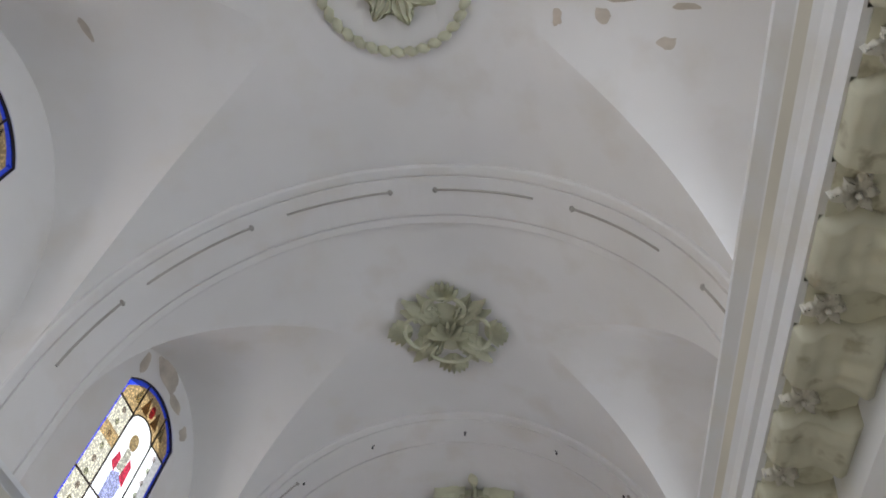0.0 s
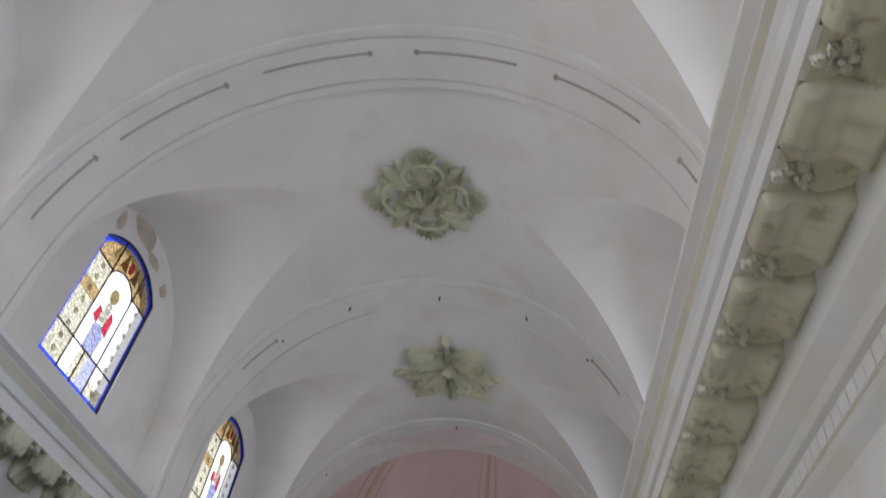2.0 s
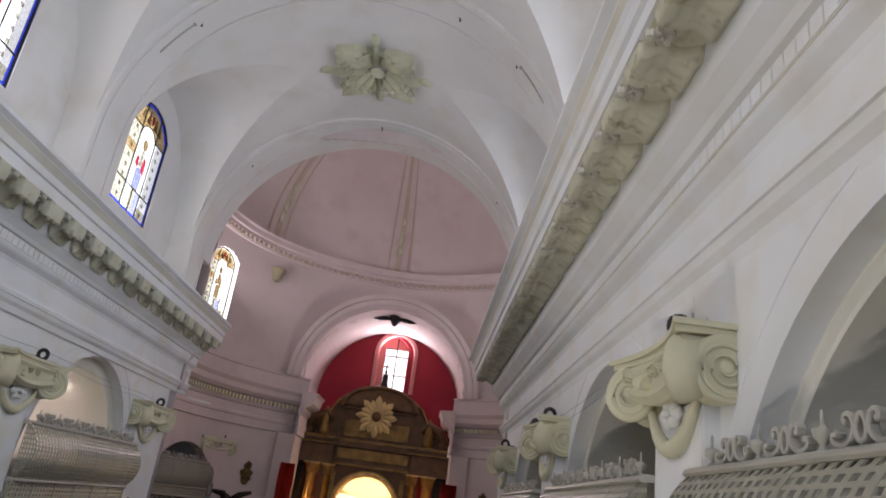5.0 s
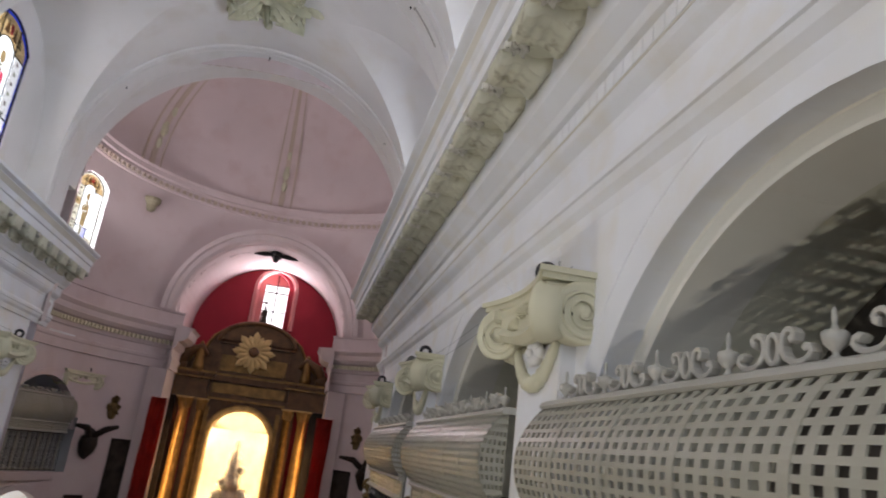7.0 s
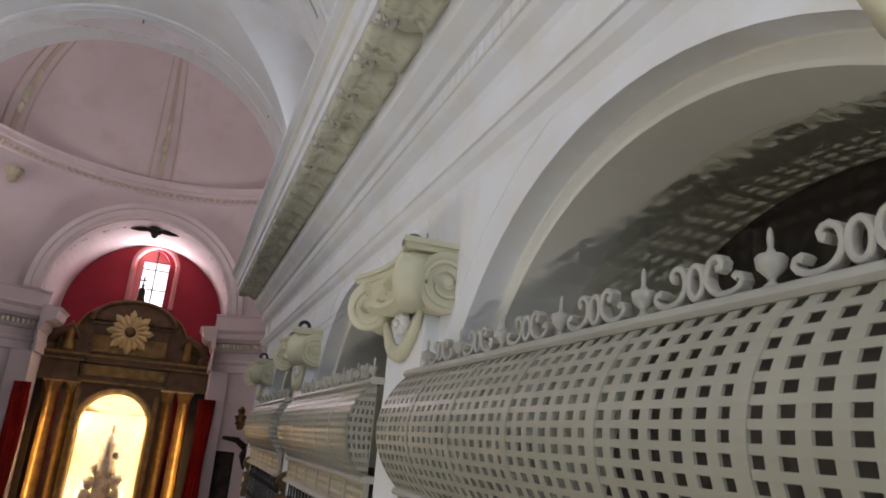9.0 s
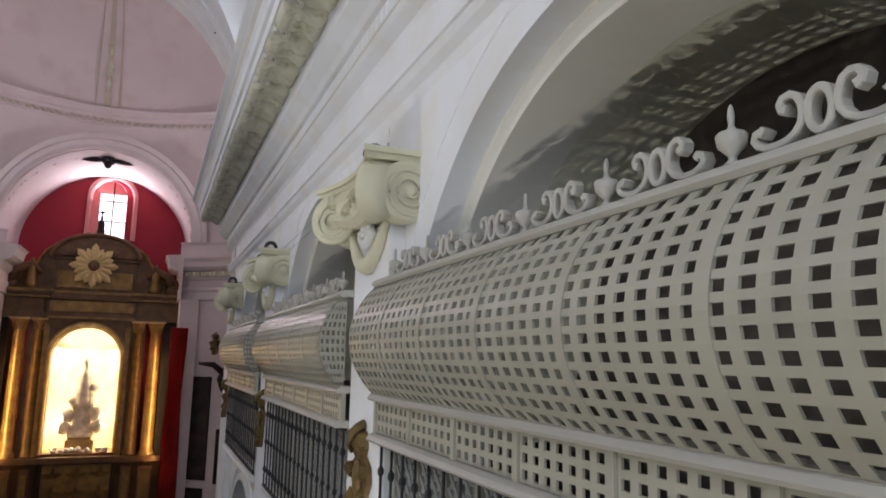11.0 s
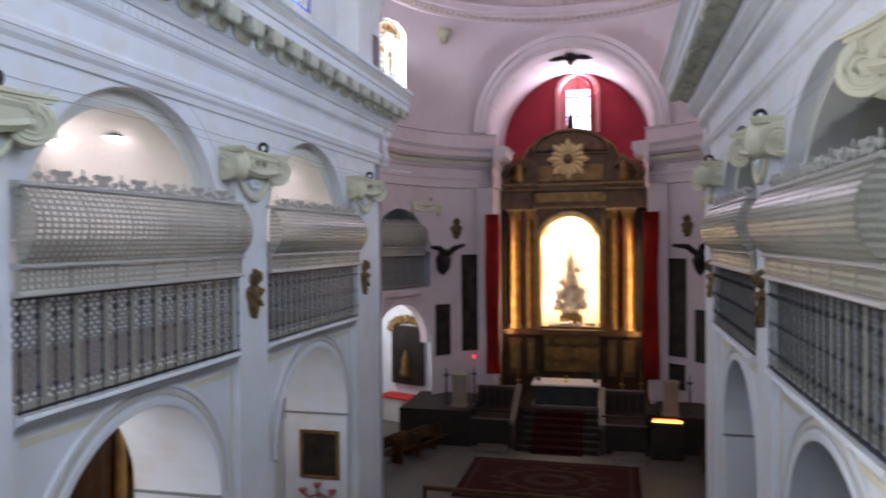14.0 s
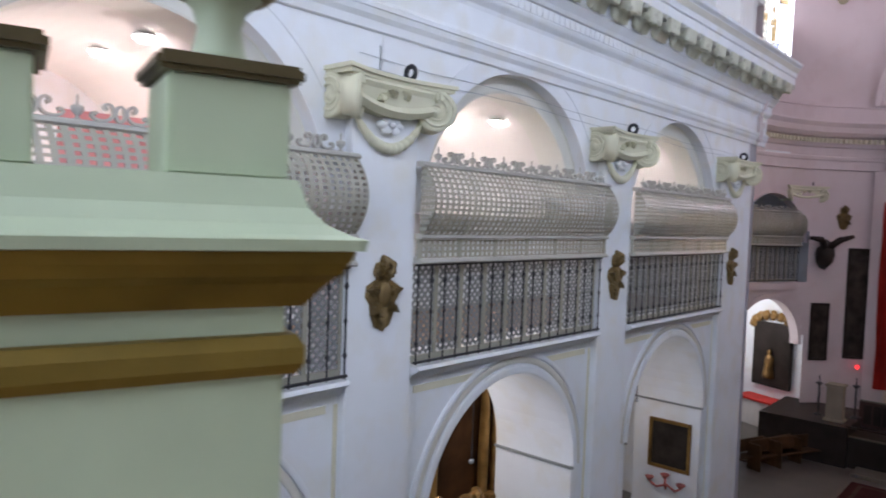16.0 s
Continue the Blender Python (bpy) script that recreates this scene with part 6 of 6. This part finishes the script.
def picture(name, m, w, h, label, frame_mat=black_wood):
    """A framed dark picture facing -x."""
    ob = empty(name)
    ob.matrix_basis = m
    part("canvas", boxes((-0.02, 0.0, -w / 2, w / 2, 0, h)), canvas_dark, ob)
    f = 0.09
    part("frame", boxes((-0.06, 0, -w / 2 - f, -w / 2, -f, h + f), (-0.06, 0, w / 2, w / 2 + f, -f, h + f), (-0.06, 0, -w / 2, w / 2, -f, 0), (-0.06, 0, -w / 2, w / 2, h, h + f), bevel=0.015), frame_mat, ob)
    return tagged(ob, label, "painting", "wall paintings")


for deg, z, w, h in ((139, 3.2, 0.62, 2.1), (126.5, 3.3, 0.95, 4.2), (41, 3.2, 0.62, 2.0), (52, 3.3, 0.95, 4.0), (52, 1.9, 0.8, 0.9)):
    a = radians(deg)
    picture("painting", Matrix.Translation(ring_point(a, cr - 0.02, z)) @ Matrix.Rotation(a, 4, "Z"), w, h, "tall dark painting in a black frame on the pale wall")
for deg in (140, 40):
    a = radians(deg)
    ob = empty("wall_bracket", ring_point(a, cr, 7.2))
    ob.rotation_euler = (0, 0, a)
    bm = bmesh.new()
    blob(bm, (-0.3, 0, 0.1), (0.35, 0.3, 0.5), 2, 0.5)
    tube([(-0.3, 0, 0.3), (-0.6, 0.4, 0.7), (-0.8, 1.0, 0.75)], 0.14, 7, bm, [1, 0.9, 0.5])
    tube([(-0.3, 0, 0.3), (-0.6, -0.4, 0.7), (-0.8, -0.8, 0.85)], 0.14, 7, bm, [1, 0.9, 0.5])
    part("carving", bm, black_wood, ob, smooth=True)
    tagged(ob, "dark carved wooden wall bracket with spread arms", "wall bracket", "wall brackets")
lamp_a = radians(127)
sl = part("sanctuary_lamp", lathe([(0.02, 0), (0.06, 0.05), (0.06, 0.14), (0.03, 0.16)], 10, at=ring_point(lamp_a, cr - 0.25, 2.85)), glow_mat("red_lamp", (1.0, 0.03, 0.03), 2.0))
tagged(sl, "small lit red sanctuary lamp on the wall", "lamp")
for deg in (137.6, 42.4):
    a = radians(deg)
    ob = empty("wall_corbel", ring_point(a, cr, 17.0))
    ob.rotation_euler = (0, 0, a)
    bm = lathe([(0.1, 0), (0.2, 0.1), (0.24, 0.3), (0.36, 0.46), (0.38, 0.5), (0.38, 0.62)], 12, at=(0, 0, 0))
    part("corbel", bm, olive_stucco, ob)
    tagged(ob, "small olive stucco corbel on the pink wall", "corbel", "wall corbels")

# rooms behind the crossing arches
for deg in (159, 21):
    a = radians(deg)
    ca, sa = math.cos(a), math.sin(a)
    m = Matrix.Translation((cx, cy, 0)) @ Matrix.Rotation(a, 4, "Z")
    bm = boxes((cr + 3.2, cr + 3.4, -3, 3, 0, 12), (cr - 0.2, cr + 3.3, 2.6, 2.8, 0, 12), (cr - 0.2, cr + 3.3, -2.8, -2.6, 0, 12), (cr - 0.1, cr + 3.3, -2.7, 2.7, 5.9, 6.1), (cr - 0.1, cr + 3.3, -2.7, 2.7, 11.0, 11.2))
    bmesh.ops.transform(bm, matrix=m, verts=bm.verts)
    tagged(part("wall_chapel", bm, plaster), kind="structure", label="white walls of the chapel behind the crossing", category="wall")
    for r0, r1, zc in ((1.85, 2.05, 3.7), (1.85, 2.05, 7.75)):
        st = [lambda u, v, t=radians(180 * k / 28): m @ Vector((cr + u, v * math.cos(t), zc + v * math.sin(t))) for k in range(29)]
        part("archivolt", sweep([(-0.08, r0), (-0.08, r1), (0.3, r1), (0.3, r0)], st), pink_plaster, rot_wall)
    part("chapel_sill", boxes((-0.15, 0.3, -2.0, 2.0, 5.9, 6.15)), pink_plaster, rot_wall).matrix_basis = m @ Matrix.Translation((cr, 0, 0))
    ob = empty("side_altarpiece")
    out = -1 if deg > 90 else 1
    ob.matrix_basis = m @ Matrix.Translation((cr + 1.5, out * 2.55, 0)) @ Matrix.Rotation(radians(out * 90), 4, "Z")
    part("altar_block", boxes((-0.9, 0, -1.1, 1.1, 0, 1.05), bevel=0.02), white_cloth if deg > 90 else dark_wood, ob)
    part("panel", boxes((-0.2, 0, -0.9, 0.9, 1.6, 4.3), bevel=0.03), black_wood, ob)
    part("red_shelf", boxes((-1.0, 0, -1.1, 1.1, 1.05, 1.14), bevel=0.01), red_cloth, ob)
    bm = bmesh.new()
    for k in range(9):
        t = math.pi * k / 8
        blob(bm, (-0.15, 0.95 * math.cos(t), 4.2 + 0.4 * math.sin(t)), (0.12, 0.2, 0.2), k, 0.5)
    part("carved_crest", bm, old_gilt, ob)
    bm = lump_statue(bmesh.new(), -0.3, 0, 2.0, 1.2, 2)
    part("figure", bm, old_gilt, ob, smooth=True)
    tagged(ob, "dark side altarpiece with a carved crest in the chapel", "altarpiece", "side altarpieces")

# ---- aisle things seen through the arches ----
sx0 = SIDES[0][1] - 4.55
ob = empty("aisle_altarpiece", (sx0, 12.6, 0))
part("panel", boxes((0, 0.25, -1.7, 1.7, 0.0, 5.2), bevel=0.03), dark_wood, ob)
for y in (-1.45, -0.95, 0.95, 1.45):
    part("column", lathe([(0.17, 0), (0.13, 0.15), (0.14, 1.2), (0.11, 2.8), (0.18, 3.0)], 14, at=(0.42, y, 1.3)), gilt, ob, smooth=True)
part("ledge", boxes((0.25, 0.65, -1.75, 1.75, 1.0, 1.3), (0.25, 0.65, -1.75, 1.75, 4.3, 4.6), bevel=0.02), gilt, ob)
tagged(ob, "gilded altarpiece with columns in the side aisle", "altarpiece")
wf = SIDES[0][1]
picture("painting", pose(-5.3, 17.23, 1.98, 0, 0, 90), 0.95, 1.12, "dark painting in a black and gilt frame on the white pier", old_gilt)
ob = empty("wall_sconce", (-5.3, 17.235, 1.5), -90)
pink_paint = mat("red_painted_wood", (0.45, 0.12, 0.10), 0.5, vary=0.2, scale=9)
for y in (-0.42, 0, 0.42):
    bm = tube([(0.05, 0, 0.0), (0.15, y * 0.6, -0.08), (0.2, y, 0.04 if y else 0.2)], 0.03, 6)
    lathe([(0.03, 0), (0.1, 0.08), (0.12, 0.12), (0.03, 0.14)], 10, bm, (0.2, y, 0.04 if y else 0.2))
    part("arm", bm, pink_paint, ob, smooth=True)
tagged(ob, "red painted three-armed wall sconce under the painting", "sconce")
bm = lump_statue(bmesh.new(), 0, 0, 0, 1.3, 4)
o = part("statue", bm, pink_paint, smooth=True)
o.location = (wf - 1.6, 15.0, 3.0)
tagged(o, "small red robed statue on a bracket in the aisle", "statue")
o = part("statue_pedestal", boxes((-0.3, 0.3, -0.3, 0.3, 0, 3.0), bevel=0.03), dark_wood)
o.location = (wf - 1.6, 15.0, 0)
tagged(o, "dark wooden pedestal under the red statue", "pedestal")
for y in (8.4, 9.6):
    bm = bmesh.new()
    rnd = random.Random(int(y * 10))
    for k in range(30):
        blob(bm, (rnd.uniform(-0.3, 0.3), rnd.uniform(-0.45, 0.45), rnd.uniform(0, 0.35)), (0.12, 0.12, 0.1), k, 0.5, 1)
    o = part("gilt_canopy", bm, old_gilt)
    o.location = (wf - 2.2, y + 1.2, 2.3)
    tagged(o, "old gilded carved canopy top in the aisle", "canopy", "canopies")
    o = part("canopy_cabinet", boxes((-0.4, 0.4, -0.5, 0.5, 0, 2.3), bevel=0.03), dark_wood)
    o.location = (wf - 2.2, y + 1.2, 0)
    tagged(o, "dark wooden cabinet under the gilt canopy", "cabinet", "canopy cabinets")

# ---- left gallery: ceiling lights and a red banner ----
lamp_glow = glow_mat("lamp_white", (1.0, 0.93, 0.85), 30.0)
for yc, d, x in [(b, d, x) for b, d in ((2.94, 0.55), (9.08, 0.90), (15.22, 0.95)) for x in (-7.0, -5.75)]:
    ac, az, ar = upper_arch(-1, yc)
    ob = empty("ceiling_light", (x, yc + d, az + math.sqrt((ar - RING[-1]) ** 2 - d * d) - 0.02))
    part("trim", lathe([(0.14, 0), (0.14, -0.02), (0.1, -0.03), (0.1, -0.005)], 18), plaster, ob)
    part("lens", lathe([(0.13, -0.012), (0.12, -0.05), (0.08, -0.085), (0.02, -0.10)], 16), lamp_glow, ob, "glowing white lens")
    tagged(ob, "round white recessed ceiling light in the gallery", "ceiling light", "gallery lights")
banner = part("red_banner", boxes((0, 0.03, -1.3, 1.3, 0, 2.3)), mat("red_banner", (0.70, 0.27, 0.26), 0.7, vary=0.1, scale=5))
banner.location = (wf - 1.7, 4.0, 6.95)
tagged(banner, "large plain red banner standing inside the gallery", "banner")
o = part("banner_stand", boxes((-0.15, 0.15, -1.2, 1.2, 0, 0.86), bevel=0.02), dark_wood)
o.location = (wf - 1.7, 4.0, 6.1)
tagged(o, "dark wooden chest under the red banner", "chest")

# ---- green organ case ----
dark_gilt = mat("dark_worn_gilding", (0.10, 0.075, 0.03), 0.5, metal=0.3, vary=0.4, scale=20)
case = empty("organ_case")
# local frame: +x along the front towards its outer corner, +y away from the player, z up
fwd = Vector((-0.957, 0.290, 0)).normalized()
side = Vector((0.290, 0.957, 0)).normalized()
case.matrix_basis = Matrix((( side.x, fwd.x, 0, 1.562), (side.y, fwd.y, 0, 0.257), (0, 0, 1, 0), (0, 0, 0, 1)))
part("body", boxes((-1.3, -0.0, 0.0, 0.15, 6.6, 8.135), bevel=0.004), green_paint, case)


def moulding(name, prof, material):
    """A moulding round the front and the outer side."""
    prof = [(u * 1.15 if u > 0 else u, v) for u, v in prof]
    bm = sweep(prof, [lambda u, v: Vector((-1.3, -u, v)), lambda u, v: Vector((u, -u, v)), lambda u, v: Vector((u, 0.15 + u, v))])
    return part(name, bm, material, case)


moulding("lower_bead", [(-0.005, 8.055), (0.008, 8.057), (0.014, 8.068), (0.014, 8.085), (0.008, 8.097), (-0.005, 8.099)], gold_paint)
moulding("gold_cornice", [(-0.005, 8.125), (0.012, 8.127), (0.02, 8.14), (0.028, 8.152), (0.036, 8.160), (0.042, 8.172), (0.046, 8.184), (-0.005, 8.185)], gold_paint)
moulding("crown_moulding", [(-0.02, 8.185), (0.052, 8.185), (0.054, 8.196), (0.042, 8.2), (0.026, 8.21), (0.014, 8.226), (0.009, 8.244), (0.006, 8.254), (-0.02, 8.254)], green_paint)
part("top_board", boxes((-1.3, -0.01, 0.01, 0.14, 8.13, 8.255)), green_paint, case)
for x in (-0.055, -0.285):
    fin = part("finial_block", boxes((x - 0.06, x + 0.06, 0.015, 0.135, 8.254, 8.352), bevel=0.003), green_paint, case)
    part("block_cap", boxes((x - 0.072, x + 0.072, 0.003, 0.147, 8.352, 8.37), bevel=0.005), dark_gilt, fin)
    bm = lathe([(0.034, 8.37), (0.028, 8.385), (0.022, 8.41), (0.028, 8.43), (0.052, 8.452), (0.056, 8.47), (0.044, 8.49), (0.05, 8.53), (0.03, 8.57), (0.006, 8.6)], 18, at=(x, 0.075, 0))
    part("vase", bm, green_paint, fin, smooth=True)
    part("gold_ring", lathe([(0.05, 8.444), (0.06, 8.452), (0.06, 8.464), (0.05, 8.472)], 18, at=(x, 0.075, 0)), gold_paint, fin, smooth=True)
tagged(case, "pale green painted organ case with worn gold mouldings", "organ case")
